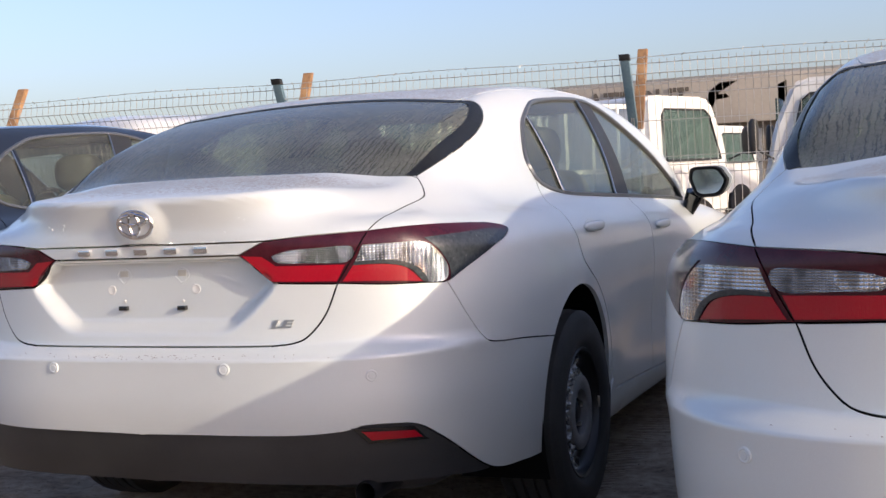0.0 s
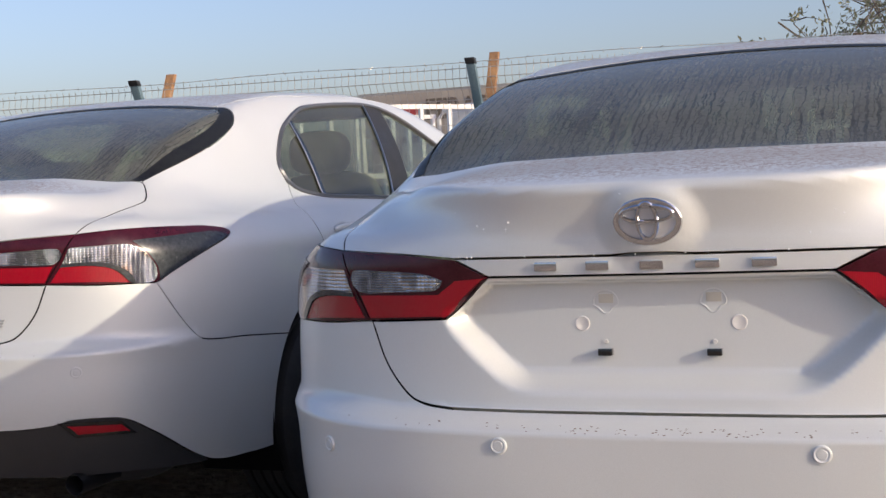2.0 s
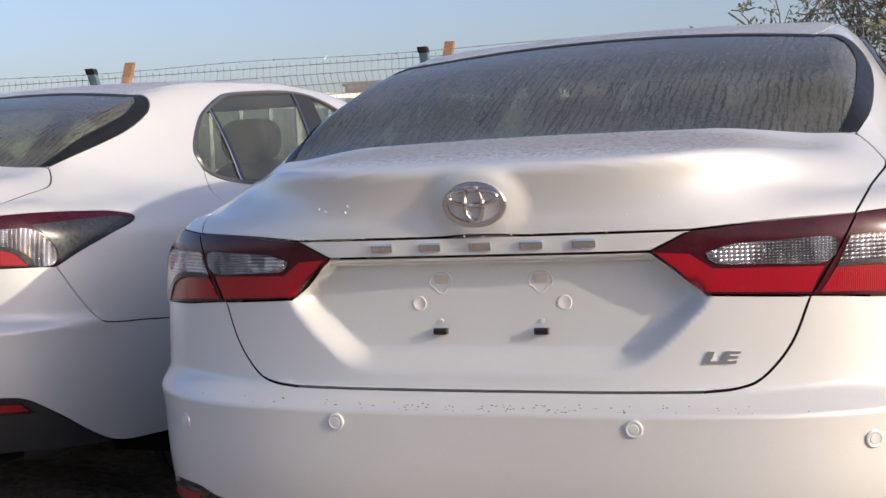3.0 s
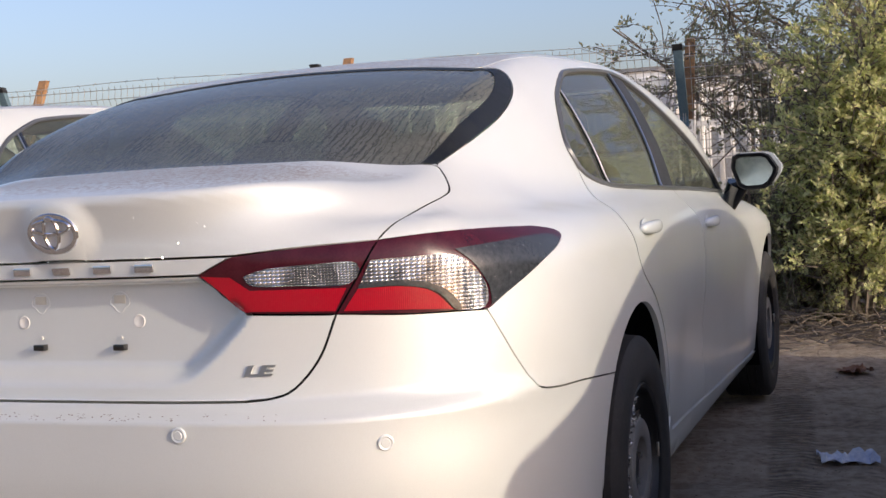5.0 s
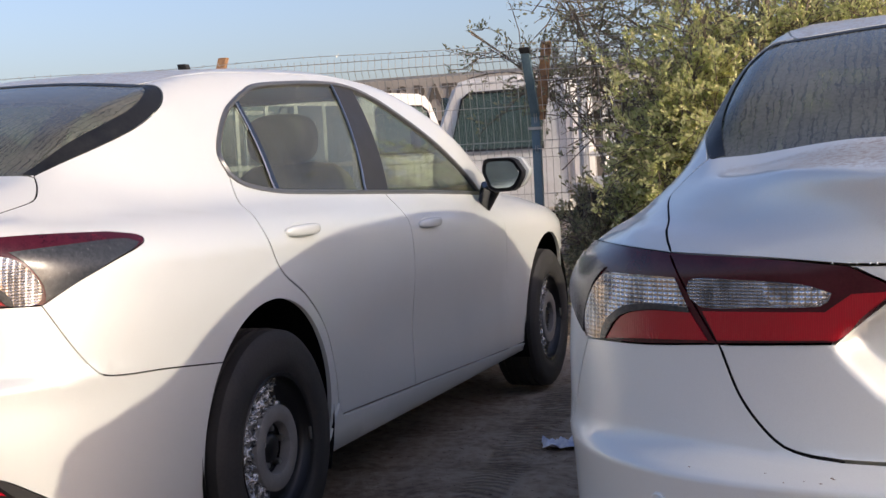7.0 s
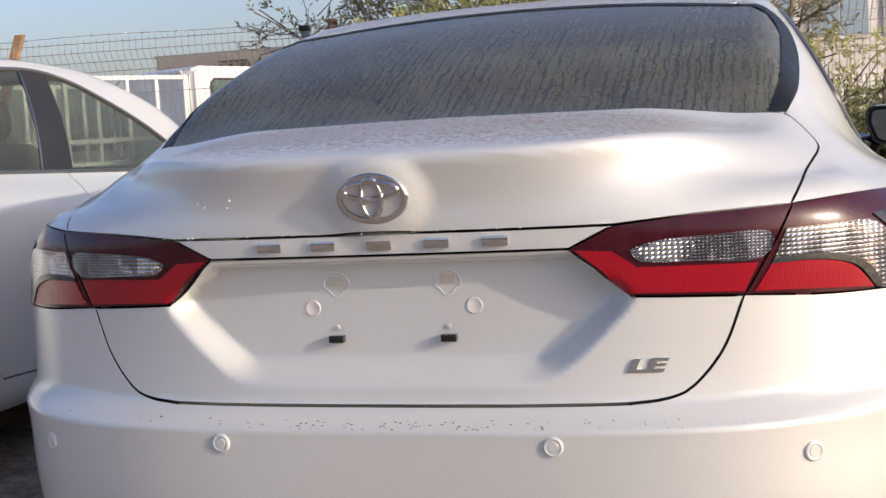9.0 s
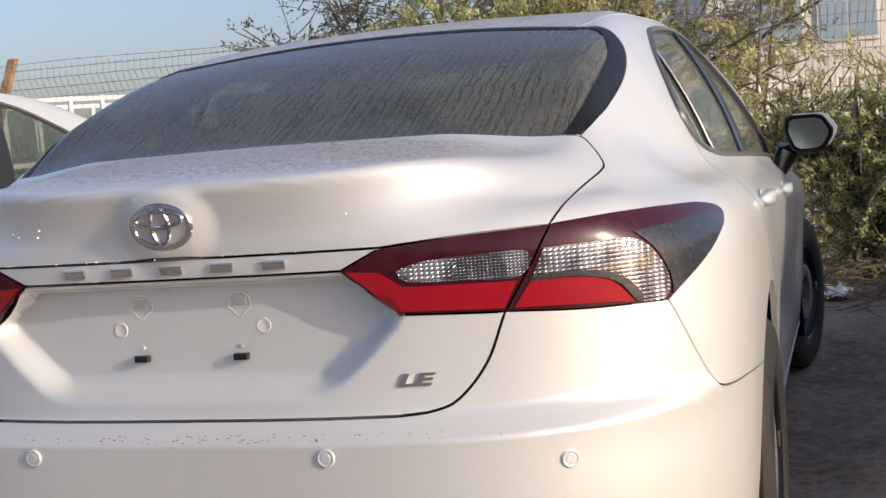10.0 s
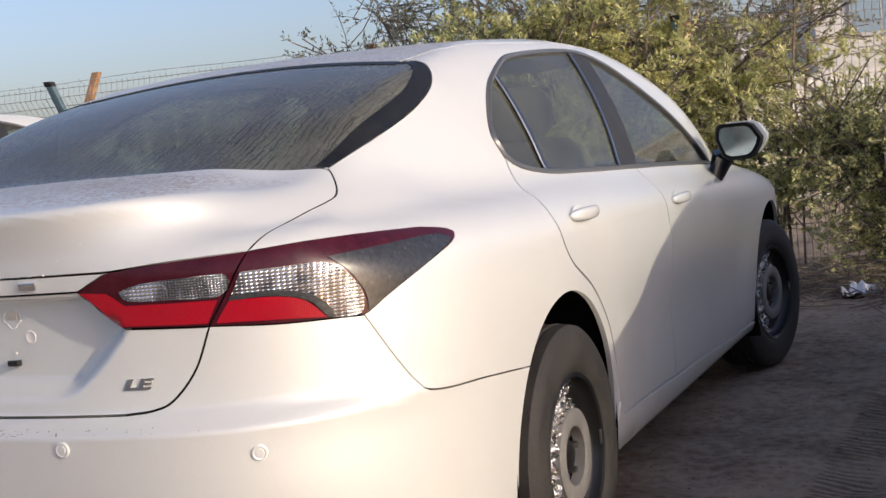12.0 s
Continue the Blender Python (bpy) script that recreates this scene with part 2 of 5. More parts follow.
# ---- the sedan's outer surface as one implicit function ----
def spline(*keys):
    """A smooth curve through (t, value) keys, level beyond both ends."""
    ts, vs = np.array([k[0] for k in keys], float), np.array([k[1] for k in keys], float)
    d = np.diff(vs) / np.diff(ts)
    m = np.concatenate([[d[0]], np.where(d[1:] * d[:-1] > 0, 2 * d[1:] * d[:-1] / (d[1:] + d[:-1] + 1e-12), 0), [d[-1]]])

    def at(t):
        t = np.clip(t, ts[0], ts[-1])
        i = np.clip(np.searchsorted(ts, t) - 1, 0, len(ts) - 2)
        h = ts[i + 1] - ts[i]
        s = (t - ts[i]) / h
        return (vs[i] * (1 + 2 * s) * (1 - s) ** 2 + h * m[i] * s * (1 - s) ** 2 + vs[i + 1] * s * s * (3 - 2 * s) + h * m[i + 1] * s * s * (s - 1))
    return at


def ramp(t, a, b):
    s = np.clip((t - a) / (b - a), 0, 1)
    return s * s * (3 - 2 * s)


HALF_WIDTH = spline((0.18, 0.83), (0.28, 0.868), (0.45, 0.886), (0.6, 0.894), (0.75, 0.898), (0.88, 0.890), (1.0, 0.868))
REAR_FACE = spline((0.18, -0.98), (0.30, -1.06), (0.42, -1.108), (0.56, -1.1275), (0.6575, -1.1265), (0.6615, -1.122), (0.688, -1.069), (0.694, -1.064), (0.80, -1.056),
                   (0.90, -1.054), (0.935, -1.056), (0.98, -1.058), (1.04, -1.063), (1.09, -1.066), (1.14, -1.062))
SHOULDER = spline((-1.1, 0.985), (-0.8, 1.015), (-0.4, 1.045), (0.1, 1.045), (1.0, 1.02), (2.0, 0.97), (2.6, 0.955), (3.2, 0.89), (3.75, 0.76))
CABIN_BASE = spline((-1.06, 0.62), (-0.85, 0.672), (-0.62, 0.712), (-0.3, 0.75), (0.1, 0.772), (0.6, 0.785), (1.2, 0.797), (2.0, 0.795), (2.4, 0.75), (2.8, 0.66))
LEAN_IN = spline((-0.9, 0.55), (-0.5, 0.5), (0.0, 0.32), (0.6, 0.30), (2.2, 0.30))
ROOF = spline((-1.10, 1.083), (-1.05, 1.096), (-0.98, 1.108), (-0.88, 1.120), (-0.72, 1.138), (-0.62, 1.172), (-0.45, 1.244), (-0.2, 1.328), (0.0, 1.378), (0.2, 1.418),
              (0.5, 1.446), (1.1, 1.466), (1.45, 1.452), (1.7, 1.415), (1.95, 1.340), (2.3, 1.16), (2.6, 0.99), (2.9, 0.8))
CROWN = spline((-1.0, 0.06), (-0.8, 0.08), (-0.62, 0.08), (-0.35, 0.07), (0.1, 0.08), (0.5, 0.055), (1.5, 0.055), (2.3, 0.10))
EDGE = spline((-1.04, 0.008), (-0.97, 0.020), (-0.85, 0.05), (-0.6, 0.05), (0.0, 0.06), (1.2, 0.055))
CORNER, NOSE, POWER = -0.20, 2.75, 3.5


def smooth_max(a, b, k):
    h = np.maximum(k - np.abs(a - b), 0) / k
    return np.maximum(a, b) + h * h * k / 4


PLATE_EDGE = spline((0.69, 0.225), (0.74, 0.290), (0.80, 0.358), (0.85, 0.394), (0.885, 0.352), (0.92, 0.300))
PLATE_WALL = spline((0.69, 0.07), (0.80, 0.062), (0.85, 0.045), (0.88, 0.022), (0.92, 0.014))


def recess(x, z):
    return 0.043 * (1 - ramp(x, PLATE_EDGE(z) - PLATE_WALL(z), PLATE_EDGE(z))) * ramp(z, 0.718, 0.758) * (1 - ramp(z, 0.912, 0.919))


def body(p):
    """Below zero inside the sedan. p: an array of points, N x 3."""
    x, y, z = np.abs(p[:, 0]), p[:, 1], p[:, 2]
    rear = REAR_FACE(z) - 0.026 * ramp(z, 0.99, 1.088) * (1 - ramp(x, 0.40, 0.78)) + recess(x, z) - 0.0145 * (1 - ramp(np.hypot(x, (z - 1.018) * 1.25), 0.05, 0.100))
    wide = HALF_WIDTH(z) + 0.010 * np.exp(-((y / 0.42) ** 2)) + 0.008 * np.exp(-(((y - 2.825) / 0.42) ** 2)) - 0.016 * np.exp(-(((z - 0.52) / 0.14) ** 2)) * ramp(y, 0.45, 0.8) * (1 - ramp(y, 2.1, 2.4))
    wide = wide - 0.010 * ramp(z, 0.70, 0.60) * ramp(y, -0.45, -0.8)
    back, fore = np.clip((CORNER - y) / (CORNER - rear), 0, None), np.clip((y - NOSE) / (3.79 - NOSE), 0, None)
    def wrap(w):
        a = ((x / w) ** POWER + back ** POWER) ** (1 / POWER)
        b = ((x / w) ** 2.7 + fore ** 2.7) ** (1 / 2.7)
        return (np.where(y < 1, a, b) - 1) * 0.85
    top = z - (SHOULDER(y) + 0.03 * (1 - np.minimum(x / 0.7, 1) ** 2) - 0.42 * np.maximum(x - 0.70, 0) - 0.5 * np.maximum(x - 0.78, 0) ** 2)
    low = smooth_max(smooth_max(wrap(wide), top, 0.07), 0.2 - z, 0.05)
    up = np.maximum(z - 1.0, -0.1)
    cab = wrap(CABIN_BASE(y) - LEAN_IN(y) * up - 0.55 * np.maximum(up, 0) ** 2)
    cab = smooth_max(cab, (z - (ROOF(y) - CROWN(y) * x * x - 0.30 * np.maximum(x - 0.36, 0) ** 1.5 * (0.5 + 0.5 * ramp(y, -1.05, -0.72)) * (1 - ramp(y, -0.66, -0.40)))) * 0.9, EDGE(y))
    cab = np.maximum(cab, 0.7 - z)
    fillet = 0.055 + 0.06 * ramp(z, 0.985, 1.04) * ramp(x, 0.46, 0.62) * ramp(y, -1.0, -0.86) * (1 - ramp(y, -0.62, -0.30))
    return -smooth_max(-low, -cab, fillet)


# ---- panels cut out of that surface ----
from mathutils import geometry
RAY_SIDE, RAY_REAR, RAY_TOP = np.array([-0.97, 0, -0.243]), np.array([0.0, 1, 0]), np.array([0.0, 0, -1])
RAY_LID, RAY_CORNER, RAY_HAUNCH = np.array([0, 0.72, -0.694]), np.array([-0.70, 0.70, -0.14]), np.array([-0.80, 0.28, -0.53])
RAY_FRONT, RAY_SILL, RAY_WIND = np.array([-0.75, -0.6, -0.2]), np.array([-0.96, 0, 0.25]), np.array([0, -0.6, -0.8])
for _ray in (RAY_SIDE, RAY_REAR, RAY_TOP, RAY_LID, RAY_CORNER, RAY_HAUNCH, RAY_FRONT, RAY_SILL, RAY_WIND):
    _ray /= np.linalg.norm(_ray)


def land(p, ray, reach=0.3):
    """Moves points along ray on to the surface: the first place where each enters it."""
    p = np.asarray(p, float)
    lo, hi, prev = np.full(len(p), reach), np.full(len(p), reach), np.full(len(p), False)
    steps = np.linspace(-reach, reach, 61)
    before = steps[0]
    for s in steps[1:]:
        inside = body(p + s * ray) < 0
        fresh = inside & ~prev
        lo[fresh], hi[fresh] = before, s
        prev |= inside
        before = s
    lo[~prev] = hi[~prev] = 0
    for _ in range(14):
        mid = (lo + hi) / 2
        inside = body(p + mid[:, None] * ray) < 0
        hi, lo = np.where(inside, mid, hi), np.where(inside, lo, mid)
    return p + ((lo + hi) / 2)[:, None] * ray


def slope(p):
    g = np.stack([body(p + d) - body(p - d) for d in np.eye(3) * 0.003], 1)
    return g / np.maximum(np.linalg.norm(g, axis=1), 1e-9)[:, None]


def curve(keys, ray, gap=0.018):
    """A smooth line on the surface through rough keys (x, y, z)."""
    k = np.array(keys, float)
    if len(k) > 2:
        ext = np.concatenate([[2 * k[0] - k[1]], k, [2 * k[-1] - k[-2]]])
        out = []
        for i in range(1, len(ext) - 2):
            a, b, c, d = ext[i - 1:i + 3]
            n = max(2, int(np.linalg.norm(c - b) / gap))
            s = np.linspace(0, 1, n, endpoint=False)[:, None]
            out.append(0.5 * (2 * b + (c - a) * s + (2 * a - 5 * b + 4 * c - d) * s ** 2 + (3 * b - a - 3 * c + d) * s ** 3))
        k = np.concatenate(out + [k[-1:]])
    else:
        n = max(2, int(np.linalg.norm(k[1] - k[0]) / gap) + 1)
        k = k[0] + (k[1] - k[0]) * np.linspace(0, 1, n)[:, None]
    return land(k, ray)


def flipped(c):
    return c * np.array([-1.0, 1, 1])


def loop(*curves):
    """Curves end to end as one closed outline."""
    pts = np.concatenate(curves)
    keep = np.linalg.norm(pts - np.roll(pts, 1, 0), axis=1) > 0.002
    return pts[keep]


def panel_mesh(name, outline, ray, material, lift=0.0, fine=0.03, shrink=0.0018, rim=0.014, mirrored=False, creases=()):
    """The piece of the surface inside outline, seen along ray, with a rim turned in along its edge."""
    u = np.cross(ray, [0, 0, 1.0] if abs(ray[2]) < 0.9 else [0, 1.0, 0])
    u /= np.linalg.norm(u)
    v = np.cross(u, ray)
    flat = np.stack([outline @ u, outline @ v], 1)
    area = np.sum(flat[:, 0] * np.roll(flat[:, 1], -1) - flat[:, 1] * np.roll(flat[:, 0], -1))
    if area < 0:
        outline, flat = outline[::-1], flat[::-1]
    edge = np.roll(flat, -1, 0) - np.roll(flat, 1, 0)
    inward = np.stack([-edge[:, 1], edge[:, 0]], 1) / np.maximum(np.linalg.norm(edge, axis=1), 1e-9)[:, None]
    depth = outline @ ray
    if shrink:
        moved = flat + inward * shrink * ((np.abs(outline[:, :1]) > 0.002) | (mirrored != "whole"))
        outline = land(moved[:, :1] * u + moved[:, 1:] * v + depth[:, None] * ray, ray, 0.03)
        flat = np.stack([outline @ u, outline @ v], 1)
    n = len(flat)
    gx = np.arange(flat[:, 0].min() + fine * 0.5, flat[:, 0].max(), fine)
    gy = np.arange(flat[:, 1].min() + fine * 0.5, flat[:, 1].max(), fine)
    grid = np.stack([a.ravel() for a in np.meshgrid(gx, gy)], 1)
    a, b = flat, np.roll(flat, -1, 0)
    inside = np.zeros(len(grid), bool)
    near = np.full(len(grid), 9.0)
    for p, q in zip(a, b):
        d = q - p
        cross = ((p[1] > grid[:, 1]) != (q[1] > grid[:, 1])) & (grid[:, 0] < d[0] * (grid[:, 1] - p[1]) / (d[1] if abs(d[1]) > 1e-12 else 1e-12) + p[0])
        inside ^= cross
        s = np.clip(((grid - p) @ d) / max(d @ d, 1e-12), 0, 1)
        near = np.minimum(near, np.linalg.norm(grid - p - s[:, None] * d, axis=1))
    grid = grid[inside & (near > fine * 0.45)]
    extra, links = np.zeros((0, 3)), []
    for c in creases:
        links += [(n + len(extra) + i, n + len(extra) + i + 1) for i in range(len(c) - 1)]
        extra = np.concatenate([extra, c])
    if len(extra):
        lines = np.stack([extra @ u, extra @ v], 1)
        grid = grid[((grid[:, None, :] - lines[None]) ** 2).sum(2).min(1) > (fine * 0.5) ** 2]
    if len(grid):
        k = np.argmin(((grid[:, None, :] - flat[None]) ** 2).sum(2), axis=1)
        inner = land(grid[:, :1] * u + grid[:, 1:] * v + depth[k][:, None] * ray, ray, 0.25)
    else:
        inner = np.zeros((0, 3))
    if len(extra):
        grid, inner = np.concatenate([lines, grid]), np.concatenate([extra, inner])
    pts2 = [Vector(q) for q in np.concatenate([flat, grid])]
    got = geometry.delaunay_2d_cdt(pts2, [(i, (i + 1) % n) for i in range(n)] + links, [list(range(n))], 1, 1e-6)
    all3 = np.concatenate([outline, inner])
    src = [o[0] if o else 0 for o in got[3]]
    co = all3[src]
    nor = slope(co)
    co = co + nor * lift
    faces = [tuple(f) for f in got[2]]
    where = {s: i for i, s in enumerate(src)}
    ring = [where[i] for i in range(n) if i in where]
    base = len(co)
    turn = (inward[:, :1] * u + inward[:, 1:] * v)[[i for i in range(n) if i in where]]
    top, low = co[ring], co[ring] - nor[ring] * rim + turn * 0.001
    verts = np.concatenate([co, top, low])
    norms = np.concatenate([nor, -turn, -turn])
    m = len(ring)
    faces += [(base + i, base + m + i, base + m + (i + 1) % m, base + (i + 1) % m) for i in range(m)]
    if mirrored == "whole":
        k = len(verts)
        faces += [tuple(i + k for i in f) for f in faces]
        verts, norms = np.concatenate([verts, flipped(verts)]), np.concatenate([norms, flipped(norms)])
    elif mirrored:
        verts, norms = flipped(verts), flipped(norms)
    me = bpy.data.meshes.new(name)
    me.from_pydata([tuple(c) for c in verts], [], faces)
    me.update()
    fix = []
    for f in me.polygons:
        want = norms[list(f.vertices)].mean(0)
        if Vector(want).dot(f.normal) < 0:
            fix.append(f.index)
    if fix:
        bad = set(fix)
        faces = [tuple(reversed(f)) if i in bad else f for i, f in enumerate(faces)]
        me.clear_geometry()
        me.from_pydata([tuple(c) for c in verts], [], faces)
    me.materials.append(material)
    me.shade_smooth()
    me.update()
    me.normals_split_custom_set_from_vertices([tuple(c) for c in norms])
    return me


def panel(name, outline, ray, material, parent, label="", both=True, **k):
    """A panel part; with both, its mirror image too. Returns the right-hand one."""
    ob = None
    for side in (("whole",) if both == "whole" else (False, True) if both else (False,)):
        o = new(name, panel_mesh(name, outline, ray, material, mirrored=side, **k))
        o.parent = parent[int(bool(side))] if isinstance(parent, tuple) else parent
        tagged(o, label)
        ob = ob or o
    return ob


# ---- the sedan ----
def bead(points, r, n=6, closed=True):
    """A round cord along a closed line of points."""
    bm = bmesh.new()
    pts = [Vector(p) for p in points]
    rings = []
    for i, p in enumerate(pts):
        t = (pts[(i + 1) % len(pts)] - pts[i - 1]).normalized() if closed else (pts[min(i + 1, len(pts) - 1)] - pts[max(i - 1, 0)]).normalized()
        a = t.cross(Vector((0.3, 0.2, 1)).normalized()).normalized()
        b = t.cross(a)
        rings.append([bm.verts.new(p + r * (math.cos(2 * math.pi * k / n) * a + math.sin(2 * math.pi * k / n) * b)) for k in range(n)])
    for i in range(len(rings) if closed else len(rings) - 1):
        p, q = rings[i], rings[(i + 1) % len(rings)]
        for k in range(n):
            bm.faces.new((p[k], p[(k + 1) % n], q[(k + 1) % n], q[k]))
    bmesh.ops.recalc_face_normals(bm, faces=bm.faces)
    return bm


def soft_box(x0, x1, y0, y1, z0, z1, power=3.0, n=5):
    """A box with full, rounded sides: a superellipsoid."""
    bm = bmesh.new()
    bmesh.ops.create_cube(bm, size=2.0)
    bmesh.ops.subdivide_edges(bm, edges=bm.edges[:], cuts=n, use_grid_fill=True)
    for v in bm.verts:
        d = sum(abs(c) ** power for c in v.co) ** (1 / power)
        c = v.co / d
        v.co = Vector(((x0 + x1) / 2 + c.x * (x1 - x0) / 2, (y0 + y1) / 2 + c.y * (y1 - y0) / 2, (z0 + z1) / 2 + c.z * (z1 - z0) / 2))
    return bm


def face_loft(x0, x1, z0, z1, rings):
    """A door mirror's six-sided face, wide at the top and pointed outwards, swept along y; rings: (y, scale)."""
    keys = ((0.04, 0.93), (0.14, 1.0), (0.68, 1.0), (0.82, 0.93), (1.0, 0.58), (0.97, 0.40), (0.84, 0.13), (0.70, 0.02), (0.30, 0.0), (0.15, 0.10), (0.0, 0.62))
    pts = []
    for i, (u, v) in enumerate(keys):
        (pu, pv), (nu, nv) = keys[i - 1], keys[(i + 1) % len(keys)]
        for t in (-0.3, 0.0, 0.3):
            qu, qv = (nu, nv) if t > 0 else (pu, pv)
            w = abs(t)
            soft = 0.06 if t == 0 else 0.0
            pts.append((u + (qu - u) * w + ((pu + nu) / 2 - u) * soft, v + (qv - v) * w + ((pv + nv) / 2 - v) * soft))
    bm = bmesh.new()
    loops = [[bm.verts.new((x0 + (x1 - x0) * (0.48 + (u - 0.48) * k), y, z0 + (z1 - z0) * (0.52 + (v - 0.52) * k))) for u, v in pts] for y, k in rings]
    for p, q in zip(loops, loops[1:]):
        for k in range(len(pts)):
            bm.faces.new((p[k], p[(k + 1) % len(pts)], q[(k + 1) % len(pts)], q[k]))
    bm.faces.new(loops[-1])
    if len(rings) > 2:
        bm.faces.new(loops[0])
    bmesh.ops.recalc_face_normals(bm, faces=bm.faces)
    return bm


def mirror_bm(bm):
    bmesh.ops.scale(bm, vec=(-1, 1, 1), verts=bm.verts)
    bmesh.ops.reverse_faces(bm, faces=bm.faces)
    return bm


def ring_oval(rx, rz, r, n=40, m=8, flat=0.6):
    """An upright oval ring, facing along y."""
    bm = bmesh.new()
    rings = []
    for i in range(n):
        a = 2 * math.pi * i / n
        c, o = Vector((rx * math.cos(a), 0, rz * math.sin(a))), Vector((math.cos(a), 0, math.sin(a)))
        rings.append([bm.verts.new(c + r * (math.cos(2 * math.pi * k / m) * o + Vector((0, flat * math.sin(2 * math.pi * k / m), 0)))) for k in range(m)])
    for i in range(n):
        p, q = rings[i], rings[(i + 1) % n]
        for k in range(m):
            bm.faces.new((p[k], p[(k + 1) % m], q[(k + 1) % m], q[k]))
    bmesh.ops.recalc_face_normals(bm, faces=bm.faces)
    return bm


def wheel(car, side, y, steer=0.0):
    """Tyre on a black steel rim whose face is still under its delivery film."""
    hub = new("wheel")
    hub.parent = car
    hub.matrix_local = pose(side * 0.80, y, 0.332, 0, 0, steer + (0 if side > 0 else 180))
    tread = [(-0.095, 0.20), (-0.105, 0.225), (-0.110, 0.27), (-0.104, 0.305), (-0.092, 0.322)]
    for k in range(5):
        x = -0.088 + k * 0.0375
        tread += [(x, 0.330), (x + 0.026, 0.3325 if 0 < k < 4 else 0.330), (x + 0.0275, 0.322), (x + 0.0355, 0.322)] if k < 4 else [(x, 0.330), (x + 0.026, 0.328)]
    tread += [(0.094, 0.322), (0.103, 0.308), (0.1065, 0.295), (0.1075, 0.272), (0.110, 0.262), (0.108, 0.235), (0.103, 0.222), (0.094, 0.209)]
    part("tyre", lathe(tread, 72), RUBBER, hub, "dusty black ribbed tyre")
    part("rim", lathe([(0.094, 0.211), (0.099, 0.207), (0.094, 0.198), (0.072, 0.194), (0.060, 0.185), (0.052, 0.165), (0.060, 0.13), (0.064, 0.09), (0.046, 0.07), (0.03, 0.0)], 64), STEEL_BLACK, hub, "black steel rim")
    film = lathe([(0.062, 0.196), (0.074, 0.186), (0.079, 0.172), (0.074, 0.158), (0.083, 0.144), (0.078, 0.128), (0.082, 0.114)], 96)
    rng = random.Random(7)
    for v in film.verts:
        v.co.x += rng.uniform(-0.011, 0.011)
        v.co.y += rng.uniform(-0.004, 0.004)
        v.co.z += rng.uniform(-0.004, 0.004)
    def bare(f):
        c = f.calc_center_median()
        a = math.degrees(math.atan2(c.z, -c.y)) + 9 * math.sin(90 * math.hypot(c.y, c.z))
        return not -72 < a < 96
    bmesh.ops.delete(film, geom=[f for f in film.faces if bare(f)], context="FACES")
    part("wrapping_film", film, FOIL, hub, "crumpled clear film", smooth=25)
    part("cover_disc", lathe([(0.072, 0.119), (0.090, 0.119), (0.092, 0.116), (0.092, 0.078), (0.089, 0.074), (0.060, 0.073)], 56), FILM_GREY, hub, "grey cover ring")
    for k in range(5):
        a = 2 * math.pi * k / 5 + 0.3
        nut = bmesh.new()
        tube(nut, (0.055, 0.054 * math.cos(a), 0.054 * math.sin(a)), (0.078, 0.054 * math.cos(a), 0.054 * math.sin(a)), 0.010, 0.008, 6)
        part("wheel_nut", nut, SATIN_CHROME, hub)
    part("hub_cap", lathe([(0.050, 0.077), (0.058, 0.045), (0.074, 0.036), (0.078, 0.028), (0.078, 0.0)], 28), STEEL_BLACK, hub)
    part("balance_weight", boxed(0.088, 0.096, 0.195, 0.207, -0.02, 0.02, 0.003), SATIN_CHROME, hub)
    return hub


